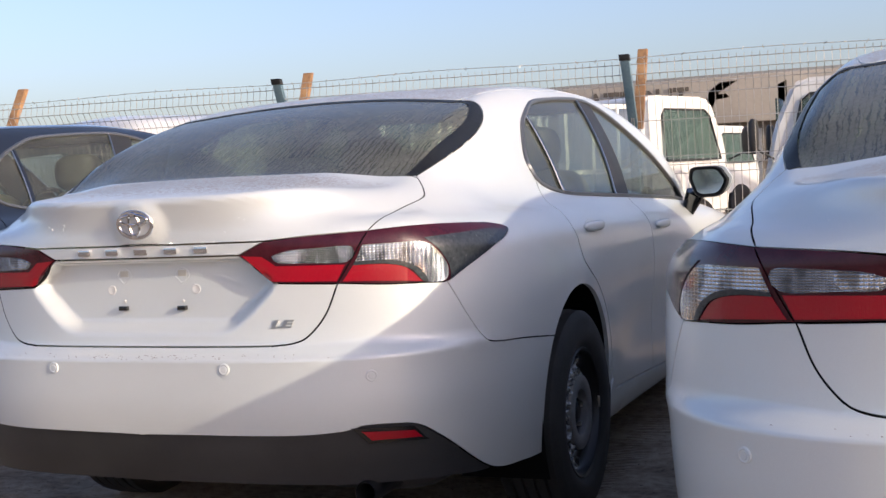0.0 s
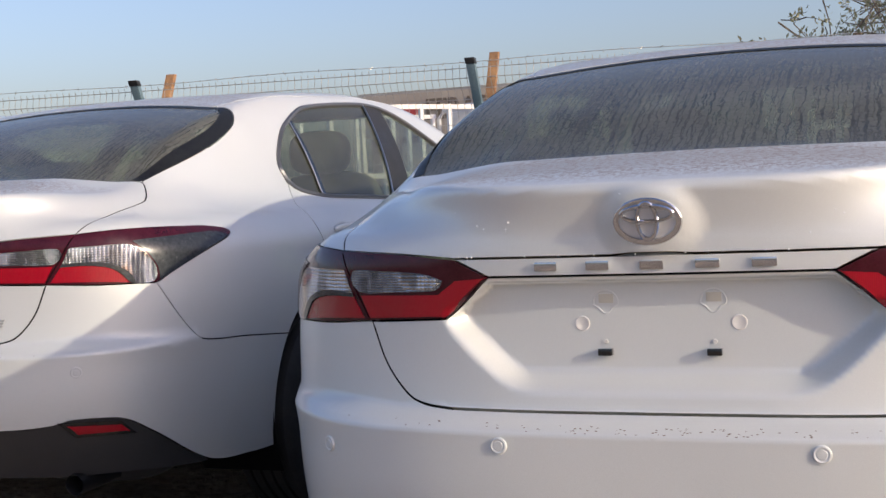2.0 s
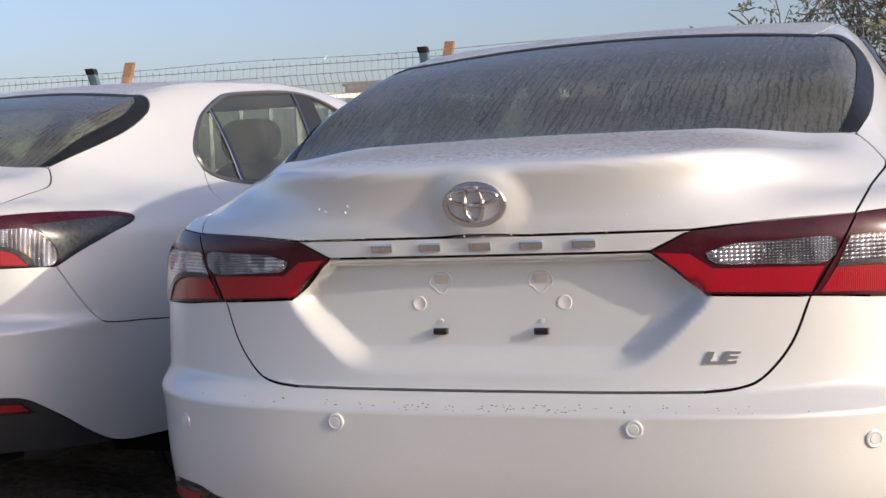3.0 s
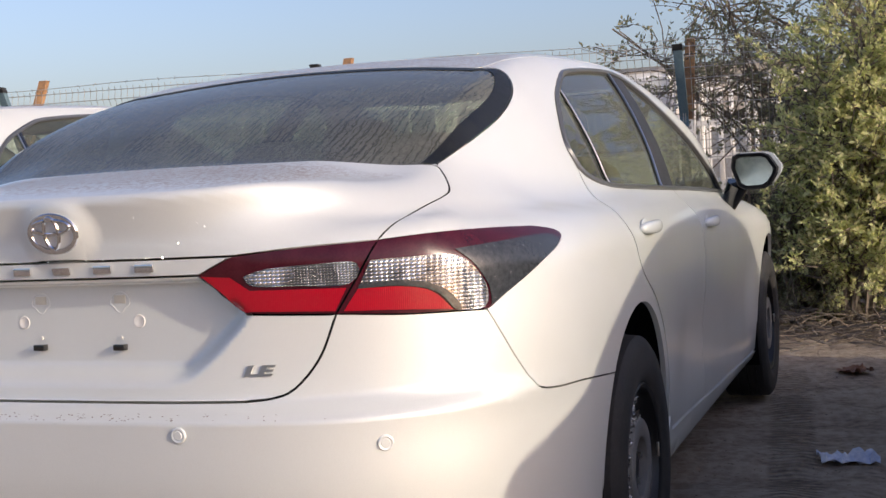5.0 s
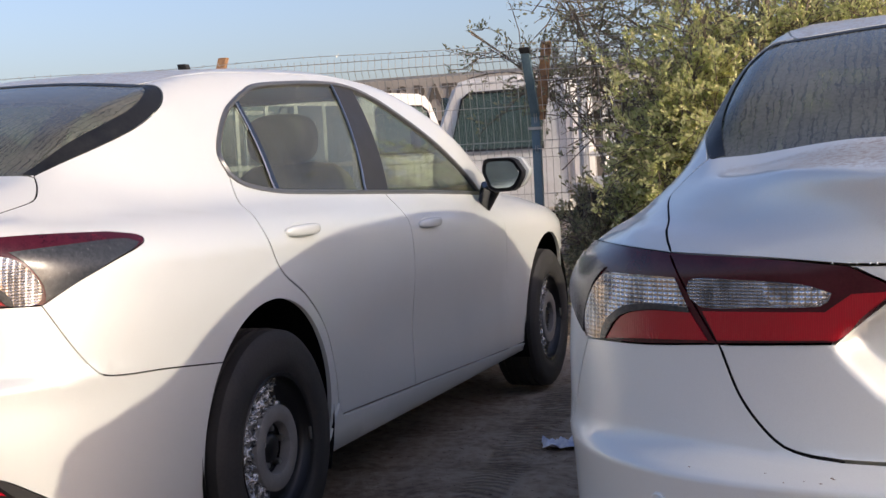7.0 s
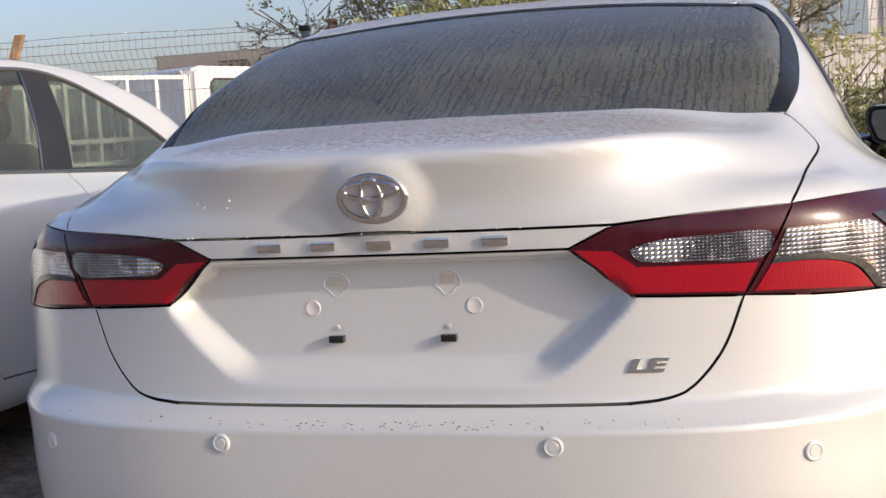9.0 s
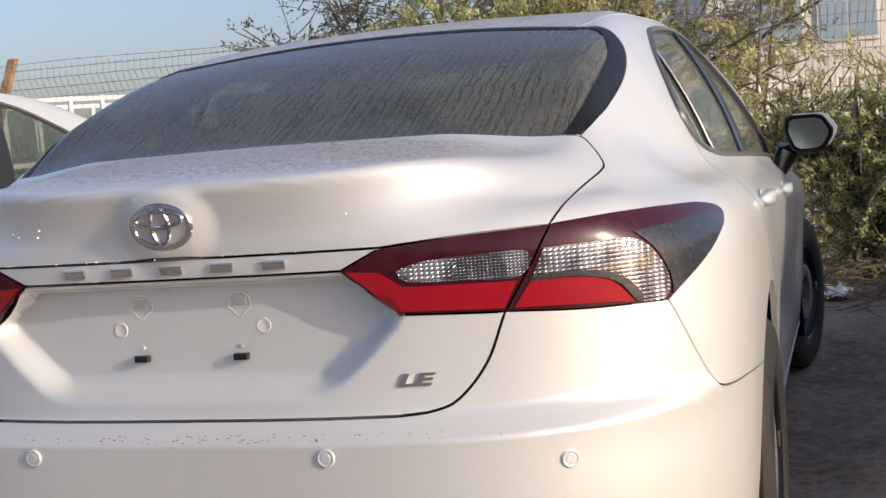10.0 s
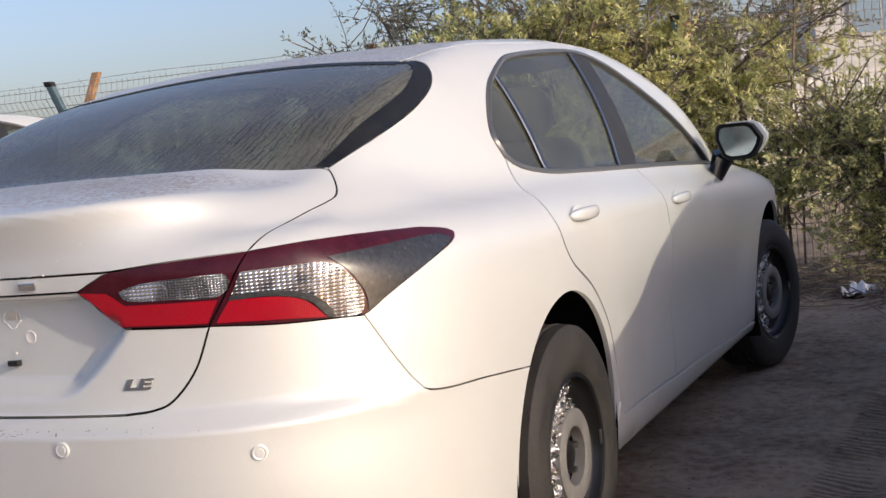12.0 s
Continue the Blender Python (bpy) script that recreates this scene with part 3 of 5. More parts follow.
def sedan(name):
    car = thing(name, "pearl white saloon car, dusty, without number plate", "car", "row of parked white saloons")
    M = np.array([-1.0, 1, 1])
    # shut lines and outlines of the right-hand side
    base = curve([(0.625, -0.612, 1.12), (0.45, -0.672, 1.13), (0.2, -0.708, 1.135), (0, -0.716, 1.138)], RAY_TOP)
    base = np.concatenate([base, flipped(base[:-1])[::-1]])
    lid_side = curve([(0.625, -0.612, 1.119), (0.645, -0.64, 1.082), (0.657, -0.674, 1.052), (0.656, -0.712, 1.039), (0.646, -0.79, 1.024), (0.641, -0.90, 1.007), (0.632, -0.944, 0.989), (0.626, -0.961, 0.976)], RAY_HAUNCH, 0.012)
    lamp_top = curve([(0.626, -0.961, 0.976), (0.488, -1.02, 0.970), (0.366, -1.05, 0.960)], RAY_REAR)
    crease = curve([(0.366, -1.05, 0.960), (-0.366, -1.05, 0.960)], RAY_REAR)
    tip = curve([(0.366, -1.05, 0.960), (0.298, -1.055, 0.927)], RAY_REAR, 0.01)
    lip = curve([(0.298, -1.055, 0.927), (-0.298, -1.055, 0.927)], RAY_REAR)
    lamp_low = curve([(0.298, -1.055, 0.927), (0.388, -1.04, 0.851)], RAY_REAR, 0.01)
    lamp_base = curve([(0.388, -1.04, 0.851), (0.47, -1.03, 0.8475), (0.553, -1.005, 0.844)], RAY_REAR, 0.012)
    split = curve([(0.626, -0.961, 0.976), (0.598, -0.985, 0.922), (0.553, -1.005, 0.844)], RAY_REAR, 0.012)
    lid_low = curve([(0.553, -1.005, 0.844), (0.521, -1.02, 0.765), (0.475, -1.04, 0.710), (0.435, -1.05, 0.693), (0.38, -1.06, 0.688)], RAY_REAR, 0.012)
    lid_end = curve([(0.38, -1.06, 0.688), (-0.38, -1.06, 0.688)], RAY_REAR)
    out_base = curve([(0.553, -1.005, 0.844), (0.675, -0.948, 0.836), (0.788, -0.835, 0.830)], RAY_CORNER, 0.012)
    out_tip = curve([(0.788, -0.835, 0.830), (0.824, -0.765, 0.870), (0.853, -0.655, 0.911), (0.862, -0.575, 0.934), (0.857, -0.535, 0.949), (0.843, -0.545, 0.963), (0.817, -0.62, 0.975)], RAY_CORNER, 0.012)
    out_top = curve([(0.817, -0.62, 0.975), (0.744, -0.823, 0.982), (0.626, -0.961, 0.976)], RAY_CORNER, 0.012)
    screen_side = curve([(0.625, -0.612, 1.119), (0.640, -0.42, 1.17), (0.642, -0.21, 1.232), (0.620, -0.06, 1.29), (0.575, 0.015, 1.34), (0.506, 0.02, 1.36)], RAY_HAUNCH)
    screen_top = curve([(0.506, 0.02, 1.36), (0.25, 0.06, 1.38), (0, 0.07, 1.39)], RAY_TOP)
    screen_top = np.concatenate([screen_top, flipped(screen_top[:-1])[::-1]])
    ditch = curve([(0.506, 0.02, 1.36), (0.527, 0.10, 1.38), (0.545, 0.3, 1.41), (0.552, 0.8, 1.44), (0.552, 1.3, 1.44), (0.575, 1.68, 1.39)], RAY_TOP)
    wind_top = curve([(0.575, 1.68, 1.39), (0.3, 1.76, 1.40), (0, 1.78, 1.40)], RAY_TOP)
    wind_top = np.concatenate([wind_top, flipped(wind_top[:-1])[::-1]])
    pillar_in = curve([(0.575, 1.68, 1.39), (0.63, 2.0, 1.26), (0.68, 2.3, 1.10), (0.71, 2.46, 1.0)], RAY_HAUNCH)
    wind_base = curve([(0.71, 2.46, 1.0), (0.4, 2.58, 1.0), (0, 2.62, 1.0)], RAY_TOP)
    wind_base = np.concatenate([wind_base, flipped(wind_base[:-1])[::-1]])
    glass_rear = curve([(0.74, 0.09, 1.095), (0.71, 0.085, 1.15), (0.68, 0.15, 1.215), (0.645, 0.26, 1.285), (0.615, 0.40, 1.338)], RAY_SIDE, 0.012)
    glass_top = curve([(0.615, 0.40, 1.338), (0.59, 0.55, 1.372), (0.572, 0.92, 1.396), (0.572, 1.2, 1.398), (0.60, 1.40, 1.362), (0.66, 1.60, 1.28), (0.727, 1.84, 1.155), (0.80, 2.115, 0.962)], RAY_SIDE)
    glass_base = curve([(0.80, 2.115, 0.960), (0.80, 1.6, 0.985), (0.80, 1.10, 1.004), (0.785, 0.60, 1.022), (0.772, 0.32, 1.035), (0.752, 0.15, 1.062), (0.74, 0.09, 1.095)], RAY_SIDE)
    door_rear = curve([(0.74, 0.09, 1.095), (0.761, 0.07, 1.043), (0.823, 0.03, 0.991), (0.885, 0.005, 0.925), (0.905, 0.055, 0.82), (0.905, 0.206, 0.728), (0.900, 0.325, 0.617), (0.892, 0.392, 0.48), (0.884, 0.418, 0.379), (0.878, 0.455, 0.333)], RAY_SIDE, 0.014)
    door_base = curve([(0.878, 0.455, 0.333), (0.872, 1.085, 0.310)], RAY_SIDE)
    door_mid = curve([(0.80, 1.07, 1.005), (0.858, 1.078, 0.935), (0.90, 1.08, 0.72), (0.88, 1.08, 0.45), (0.872, 1.085, 0.310)], RAY_SIDE)
    front_base = curve([(0.872, 1.085, 0.310), (0.868, 2.26, 0.268)], RAY_SIDE)
    front_edge = curve([(0.80, 2.115, 0.960), (0.86, 2.155, 0.90), (0.895, 2.17, 0.75), (0.885, 2.20, 0.50), (0.868, 2.26, 0.268)], RAY_SIDE)

    def arch(y0, a0, a1):
        a = np.radians(np.linspace(a0, a1, 40))
        return land(np.stack([np.full(40, 0.9), y0 + 0.368 * np.cos(a), 0.375 + 0.368 * np.sin(a)], 1), RAY_SIDE)
    arch_rear = arch(-0.005, -16, 139)
    seam = curve([(0.788, -0.835, 0.830), (0.821, -0.789, 0.74), (0.844, -0.748, 0.681), (0.856, -0.722, 0.660), (0.872, -0.655, 0.650), (0.890, -0.519, 0.641), tuple(arch_rear[-1])], RAY_CORNER, 0.012)
    arch_back = arch(-0.005, 139, 194)
    sill_end = curve([(0.884, 0.418, 0.379), tuple(arch_rear[0])], RAY_SIDE)

    # panels
    # black cords sunk in the shut lines stand in for the gaps' shade
    for s in (1, -1):
        for nm, line in (("lid_seal", np.concatenate([lid_side, split[2:], lid_low])), ("lamp_seal", out_top)):
            part(nm, bead((line - slope(line) * 0.0045) * np.array([s, 1, 1]), 0.004, closed=False), VOID, car, "black cord added as shade in the gap")
    part("tail_bulkhead", boxed(-0.60, 0.60, -0.92, -0.70, 0.42, 0.84, 0.04), VOID, car)
    lid = part("trunk_lid", boxed(-0.3, 0.3, -0.95, -0.75, 0.98, 1.0), VOID, car)
    panel("upper_panel", loop(base[::-1], lid_side, lamp_top, crease, flipped(lamp_top)[::-1], flipped(lid_side)[::-1]), RAY_LID, PAINT, lid, "lid top with dried mud streaks", both=False, fine=0.0105, shrink=0.002)
    panel("garnish_strip", loop(crease[::-1], tip, lip, flipped(tip)[::-1]), RAY_REAR, PAINT, lid, both=False, fine=0.02)
    panel("plate_panel", loop(lip[::-1], lamp_low, lamp_base, lid_low, lid_end, flipped(lid_low)[::-1], flipped(lamp_base)[::-1], flipped(lamp_low)[::-1]), RAY_REAR, PAINT, lid, "panel with empty number plate recess", both=False, fine=0.0085, shrink=0.0028)
    lamps = []
    for s in ("tail_lamp", "tail_lamp"):
        lamps.append(part(s, soft_box(*(sorted(k * (1 if not lamps else -1) for k in (0.42, 0.70))), -0.93, -0.86, 0.87, 0.94), VOID, car, "wraparound red and clear tail lamp"))
    lamps = tuple(lamps)
    panel("lid_lens", loop(lamp_top[::-1], split, lamp_base[::-1], lamp_low[::-1], tip[::-1]), RAY_REAR, RED_DARK, lamps, "smoked red lens", fine=0.02, lift=0.004)
    panel("side_lens", loop(split, out_base, out_tip, out_top), RAY_CORNER, RED_DARK, lamps, "smoked red lens", fine=0.02, lift=0.004)
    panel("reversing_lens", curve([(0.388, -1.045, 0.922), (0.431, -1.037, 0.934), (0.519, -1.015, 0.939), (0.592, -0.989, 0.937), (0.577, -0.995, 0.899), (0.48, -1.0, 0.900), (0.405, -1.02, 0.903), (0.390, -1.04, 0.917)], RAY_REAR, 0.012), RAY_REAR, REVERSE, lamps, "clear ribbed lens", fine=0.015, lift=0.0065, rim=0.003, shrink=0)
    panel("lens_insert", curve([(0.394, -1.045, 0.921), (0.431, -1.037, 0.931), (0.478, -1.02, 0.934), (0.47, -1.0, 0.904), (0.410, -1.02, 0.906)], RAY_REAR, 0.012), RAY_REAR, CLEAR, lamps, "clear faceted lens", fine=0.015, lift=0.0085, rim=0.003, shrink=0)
    panel("brake_lens", loop(*[curve(k, RAY_REAR, 0.012) for k in (((0.306, -1.056, 0.925), (0.362, -1.049, 0.921)), ((0.362, -1.049, 0.921), (0.398, -1.02, 0.895)), ((0.398, -1.02, 0.895), (0.573, -0.997, 0.892)), ((0.573, -0.997, 0.892), (0.552, -1.006, 0.850)), ((0.552, -1.006, 0.850), (0.389, -1.033, 0.856)), ((0.389, -1.033, 0.856), (0.306, -1.056, 0.925)))]), RAY_REAR, RED, lamps, "bright red lens", fine=0.015, lift=0.0065, rim=0.003, shrink=0)
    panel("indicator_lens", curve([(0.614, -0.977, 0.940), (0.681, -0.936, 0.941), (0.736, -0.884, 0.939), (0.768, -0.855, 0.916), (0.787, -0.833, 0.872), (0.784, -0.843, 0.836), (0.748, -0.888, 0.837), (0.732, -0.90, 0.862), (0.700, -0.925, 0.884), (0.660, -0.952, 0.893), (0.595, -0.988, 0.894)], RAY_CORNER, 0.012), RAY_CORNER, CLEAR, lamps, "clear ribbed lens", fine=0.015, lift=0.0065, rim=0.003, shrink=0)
    panel("lens_band", curve([(0.595, -0.988, 0.897), (0.66, -0.952, 0.899), (0.705, -0.922, 0.891), (0.738, -0.895, 0.868), (0.754, -0.885, 0.838), (0.742, -0.893, 0.838), (0.714, -0.915, 0.874), (0.66, -0.953, 0.890), (0.592, -0.989, 0.889)], RAY_CORNER, 0.01), RAY_CORNER, SMOKE, lamps, "dark lens divider", fine=0.015, lift=0.0085, rim=0.003, shrink=0)
    panel("stop_lens", loop(*[curve(k, RAY_CORNER, 0.012) for k in (((0.592, -0.989, 0.889), (0.660, -0.953, 0.888), (0.708, -0.919, 0.875), (0.740, -0.895, 0.838)), ((0.740, -0.895, 0.838), (0.566, -1.0, 0.849)), ((0.566, -1.0, 0.849), (0.592, -0.989, 0.889)))]), RAY_CORNER, RED, lamps, "bright red lens", fine=0.015, lift=0.0065, rim=0.003, shrink=0)
    panel("smoked_tip", loop(*[curve(k, RAY_CORNER, 0.012) for k in (((0.742, -0.875, 0.948), (0.79, -0.77, 0.951), (0.84, -0.61, 0.955), (0.856, -0.56, 0.944)), ((0.856, -0.56, 0.944), (0.858, -0.585, 0.932), (0.85, -0.66, 0.910), (0.822, -0.763, 0.870), (0.791, -0.827, 0.838)), ((0.791, -0.827, 0.838), (0.791, -0.829, 0.872), (0.773, -0.852, 0.918), (0.742, -0.875, 0.948)))]), RAY_CORNER, SMOKE, lamps, "smoked grey lens", fine=0.015, lift=0.0065, rim=0.003, shrink=0)
    panel("quarter_panel", loop(screen_side, ditch, pillar_in, curve([(0.71, 2.46, 1.0), (0.76, 2.32, 0.99), (0.80, 2.115, 0.960)], RAY_HAUNCH), glass_top[::-1], glass_rear[::-1], door_rear[door_rear[:, 2] > 0.379], sill_end, arch_rear, seam[::-1], out_tip, out_top, lid_side[::-1]), RAY_HAUNCH, PAINT, car, fine=0.03)
    panel("roof", loop(screen_top[::-1], ditch, wind_top, flipped(ditch)[::-1]), RAY_TOP, PAINT, car, both=False, fine=0.05)
    panel("rear_screen", loop(base[::-1], screen_side, screen_top, flipped(screen_side)[::-1]), RAY_LID, SCREEN, car, "dusty tinted rear screen with run streaks", both=False, fine=0.03, lift=-0.003)
    inner = screen_side * np.array([0.95, 1, 1]) + np.array([0, -0.03, 0.0]) * ramp(screen_side[:, 1], -0.2, 0.0)[:, None]
    panel("black_band", loop(screen_side, land(inner, RAY_LID)[::-1]), RAY_LID, BAND, car, "black ceramic glass border", fine=0.02, lift=-0.0015, rim=0.002, shrink=0.001)
    panel("top_band", loop(screen_top, land(flipped(screen_top)[:, :] + np.array([0, -0.045, 0]), RAY_LID)), RAY_LID, BAND, car, both=False, fine=0.02, lift=-0.0012, rim=0.002, shrink=0.001)
    panel("windscreen", loop(wind_top, flipped(pillar_in), wind_base[::-1], pillar_in[::-1]), RAY_WIND, CLEAN_GLASS, car, both=False, fine=0.06)
    hood_edge = curve([(0.71, 2.46, 1.0), (0.73, 2.6, 0.97), (0.72, 3.0, 0.93), (0.68, 3.40, 0.87)], RAY_TOP)
    nose = curve([(0.68, 3.40, 0.87), (0.40, 3.56, 0.84), (0, 3.62, 0.83)], RAY_TOP)
    nose = np.concatenate([nose, flipped(nose[:-1])[::-1]])
    panel("bonnet", loop(wind_base[::-1], hood_edge, nose, flipped(hood_edge)[::-1]), RAY_TOP, PAINT, car, both=False, fine=0.06)
    arch_front = arch(2.825, -16, 196)
    cheek = curve([(0.68, 3.40, 0.87), (0.82, 3.32, 0.66), (0.85, 3.24, 0.42), tuple(arch_front[0])], RAY_SIDE)
    panel("front_wing", loop(front_edge[::-1], curve([(0.80, 2.115, 0.96), (0.76, 2.32, 0.99), (0.71, 2.46, 1.0)], RAY_HAUNCH), hood_edge, cheek, arch_front, curve([tuple(arch_front[-1]), tuple(front_edge[-1])], RAY_SIDE)), RAY_SIDE, PAINT, car, fine=0.04)
    panel("front_bumper", loop(nose[:len(nose) // 2 + 1][::-1], cheek, curve([tuple(cheek[-1]), (0.6, 3.6, 0.26), (0, 3.75, 0.26)], RAY_FRONT), curve([(0, 3.75, 0.26), (0, 3.79, 0.5), (0, 3.76, 0.76), (0, 3.62, 0.83)], np.array([0, -0.94, -0.34]))), RAY_FRONT, PAINT, car, both="whole", fine=0.06)

    doors = tuple(part("rear_door", boxed(s * 0.74 - 0.02, s * 0.74 + 0.02, 0.45, 1.05, 0.34, 0.96), CABIN_DARK, car, "closed rear door") for s in (1, -1))
    panel("door_skin", loop(glass_base[(glass_base[:, 1] < 1.07)], door_rear, door_base, door_mid[::-1]), RAY_SIDE, PAINT, doors, fine=0.035, shrink=0.0034, lift=0.001)
    fronts = tuple(part("front_door", boxed(s * 0.74 - 0.02, s * 0.74 + 0.02, 1.1, 2.1, 0.34, 0.94), CABIN_DARK, car, "closed front door") for s in (1, -1))
    panel("door_skin", loop(glass_base[(glass_base[:, 1] >= 1.07)], door_mid, front_base, front_edge[::-1]), RAY_SIDE, PAINT, fronts, fine=0.035, shrink=0.0030, lift=0.001)
    panel("sill", loop(sill_end[::-1], door_rear[door_rear[:, 2] < 0.379], door_base, front_base, curve([(0.868, 2.26, 0.268), (0.868, 2.47, 0.262)], RAY_SILL), curve([(0.868, 2.47, 0.262), (0.84, 2.47, 0.225), (0.84, 0.36, 0.225), tuple(arch_rear[0])], RAY_SILL)), RAY_SILL, PAINT, car, fine=0.05, lift=0.005, shrink=0.0035)
    valance = curve([tuple(arch_back[-1]), (0.862, -0.50, 0.286), (0.830, -0.685, 0.308), (0.776, -0.866, 0.421), (0.735, -0.94, 0.470), (0.68, -0.99, 0.480), (0.614, -1.035, 0.480), (0.574, -1.051, 0.468), (0.418, -1.096, 0.460), (0, -1.112, 0.456)], RAY_CORNER)
    mid_low = curve([(0.38, -1.06, 0.688), (0, -1.06, 0.688)], RAY_REAR)
    mid_low[-1, 0] = valance[-1, 0] = 0.0
    mid_low[-1, 2] -= 0.0015
    panel("bumper", loop(lid_low[::-1], out_base, seam, arch_back, valance, curve([(0, -1.112, 0.456), (0, -1.128, 0.58), (0, -1.127, 0.62), (0, -1.1265, 0.650), (0, -1.1265, 0.6575), (0, -1.122, 0.6615), (0, -1.10, 0.6705), (0, -1.085, 0.678), tuple(mid_low[-1])], RAY_REAR), mid_low[::-1]), RAY_CORNER, PAINT, car, "rear bumper with round parking sensors", both="whole", fine=0.016, creases=[curve([(0.012, -1.126, z), (0.3, -1.11, z), (0.55, -1.06, z), (0.72, -0.95, z), (0.80, -0.82, z)], np.array([-0.7071, 0.7071, 0.0]), 0.012) for z in (0.650, 0.6575, 0.6615, 0.6705)])
    low = curve([(0, -1.06, 0.315), (0.5, -1.02, 0.315), (0.72, -0.88, 0.312), (0.80, -0.74, 0.30), (0.83, -0.685, 0.300)], RAY_CORNER)
    low[0, 0] = 0.0
    panel("valance", loop(valance[::-1][valance[::-1][:, 1] < -0.68], low[::-1]), RAY_CORNER, VALANCE, car, "dark grey plastic bumper apron", both="whole", fine=0.03, lift=-0.006, rim=0.05)
    panel("fog_surround", loop(*[curve(k, RAY_CORNER, 0.012) for k in (((0.590, -1.05, 0.478), (0.725, -0.95, 0.470)), ((0.725, -0.95, 0.470), (0.752, -0.915, 0.428)), ((0.752, -0.915, 0.428), (0.625, -1.02, 0.432)), ((0.625, -1.02, 0.432), (0.590, -1.05, 0.478)))]), RAY_CORNER, GLOSS_BLACK, car, fine=0.02, lift=0.003, rim=0.01)
    panel("reflector", loop(*[curve(k, RAY_CORNER, 0.012) for k in (((0.612, -1.036, 0.469), (0.720, -0.945, 0.460)), ((0.720, -0.945, 0.460), (0.736, -0.927, 0.437)), ((0.736, -0.927, 0.437), (0.632, -1.018, 0.441)), ((0.632, -1.018, 0.441), (0.612, -1.036, 0.469)))]), RAY_CORNER, RED, car, "red bumper reflector", fine=0.02, lift=0.006, rim=0.004)

    panel("pillar_trim", loop(screen_side[screen_side[:, 1] < -0.02], curve([(0.62, -0.03, 1.30), (0.69, 0.02, 1.17), (0.72, -0.05, 1.08), (0.69, -0.35, 1.075), (0.625, -0.612, 1.119)], RAY_HAUNCH)), RAY_HAUNCH, BEIGE, car, fine=0.05, lift=-0.03, shrink=0.004, rim=0.003)
    # windows
    def pick(c, a, b):
        return c[(c[:, 1] >= a) & (c[:, 1] <= b)]
    def bar(top, foot):
        return curve([top, foot], RAY_SIDE)
    b1, b2 = bar((0.628, 0.335, 1.312), (0.772, 0.300, 1.037)), bar((0.622, 0.362, 1.322), (0.774, 0.332, 1.034))
    p1, p2 = bar((0.572, 1.12, 1.398), (0.797, 0.915, 1.010)), bar((0.576, 1.29, 1.388), (0.80, 1.115, 1.003))
    outline_top = np.concatenate([glass_rear, glass_top[1:]])
    panes = [("quarter_glass", loop(pick(glass_base, 0.09, 0.300), pick(outline_top, 0.085, 0.335)[pick(outline_top, 0.085, 0.335)[:, 2] > 1.09], b1), doors),
             ("door_glass", loop(pick(glass_base, 0.332, 0.915), b2[::-1], pick(outline_top, 0.362, 1.12), p1), doors),
             ("door_glass", loop(pick(glass_base, 1.115, 2.2), p2[::-1], pick(outline_top, 1.29, 2.2)), fronts)]
    for nm, line, owner in panes:
        panel(nm, line, RAY_SIDE, SIDE_GLASS, owner, "tinted side glass", fine=0.05, lift=-0.004, shrink=0.003, rim=0.003)
    panel("divider_bar", loop(b1, b2[::-1]), RAY_SIDE, GLOSS_BLACK, doors, fine=0.02, lift=0.002, shrink=0.001, rim=0.006)
    panel("pillar_cover", loop(p1, p2[::-1]), RAY_SIDE, BLACK_TRIM, fronts, "black door pillar cover", fine=0.04, lift=0.0, shrink=0.001, rim=0.006)
    ring = loop(outline_top, glass_base)
    for s in (1, -1):
        part("window_trim", bead(ring * np.array([s, 1, 1]), 0.0095), TRIM_GREY, car, "satin grey window surround")
        part("pillar_seam", bead((p1 + slope(p1) * 0.003) * np.array([s, 1, 1]), 0.004, closed=False), SATIN_CHROME, car)
        part("divider_seam", bead((b1 + slope(b1) * 0.003) * np.array([s, 1, 1]), 0.003, closed=False), SATIN_CHROME, car)

    # badges, clips and sensors on the tail
    def on_tail(x, z):
        p = land([(x, -1.05, z)], RAY_REAR)[0]
        n = slope(np.array([p]))[0]
        return Vector(p), Vector(n)
    def facing(x, z, off=0.0, roll=0.0):
        p, n = on_tail(x, z)
        right = Vector((0, 0, 1)).cross(n).normalized()
        up = n.cross(right)
        m = Matrix((right, up, n)).transposed().to_4x4()
        m.translation = p + n * off
        return m
    turn = pose(0, 0, 0, -90, 0, 0)
    badge = part("emblem", ring_oval(0.053, 0.0355, 0.0062), CHROME, lid, "chrome oval emblem")
    badge.matrix_local = facing(0.0, 1.018, 0.004) @ turn.inverted()
    plate = bmesh.new()
    bmesh.ops.create_cone(plate, cap_ends=True, segments=40, radius1=0.054, radius2=0.052, depth=0.003, matrix=Matrix.Diagonal((1, 0.68, 1, 1)))
    part("emblem_plate", plate, EMBLEM_BACK, badge).matrix_local = turn @ pose(0, 0, -0.001)
    for nm, rx, rz, dz in (("oval", 0.0165, 0.031, 0.002), ("oval", 0.043, 0.0135, 0.014)):
        part(nm, ring_oval(rx, rz, 0.0042, 32, 6, 0.8), CHROME, badge).location = (0, 0.004, -dz)
    for i, x in enumerate((-0.187, -0.094, 0.0, 0.094, 0.187)):
        bm = boxed(-0.0205, 0.0205, -0.008, 0.008, 0, 0.0045, 0.002)
        part("chrome_mark", bm, CHROME, lid, "small plain chrome bar").matrix_local = facing(x, 0.944, 0.001)
    writing("grade_badge", "LE", 0.027, 0.002, SATIN_CHROME, facing(0.404, 0.744, 0.002), lid, "chrome grade letters", 0.25, 2.05, 0.0012)
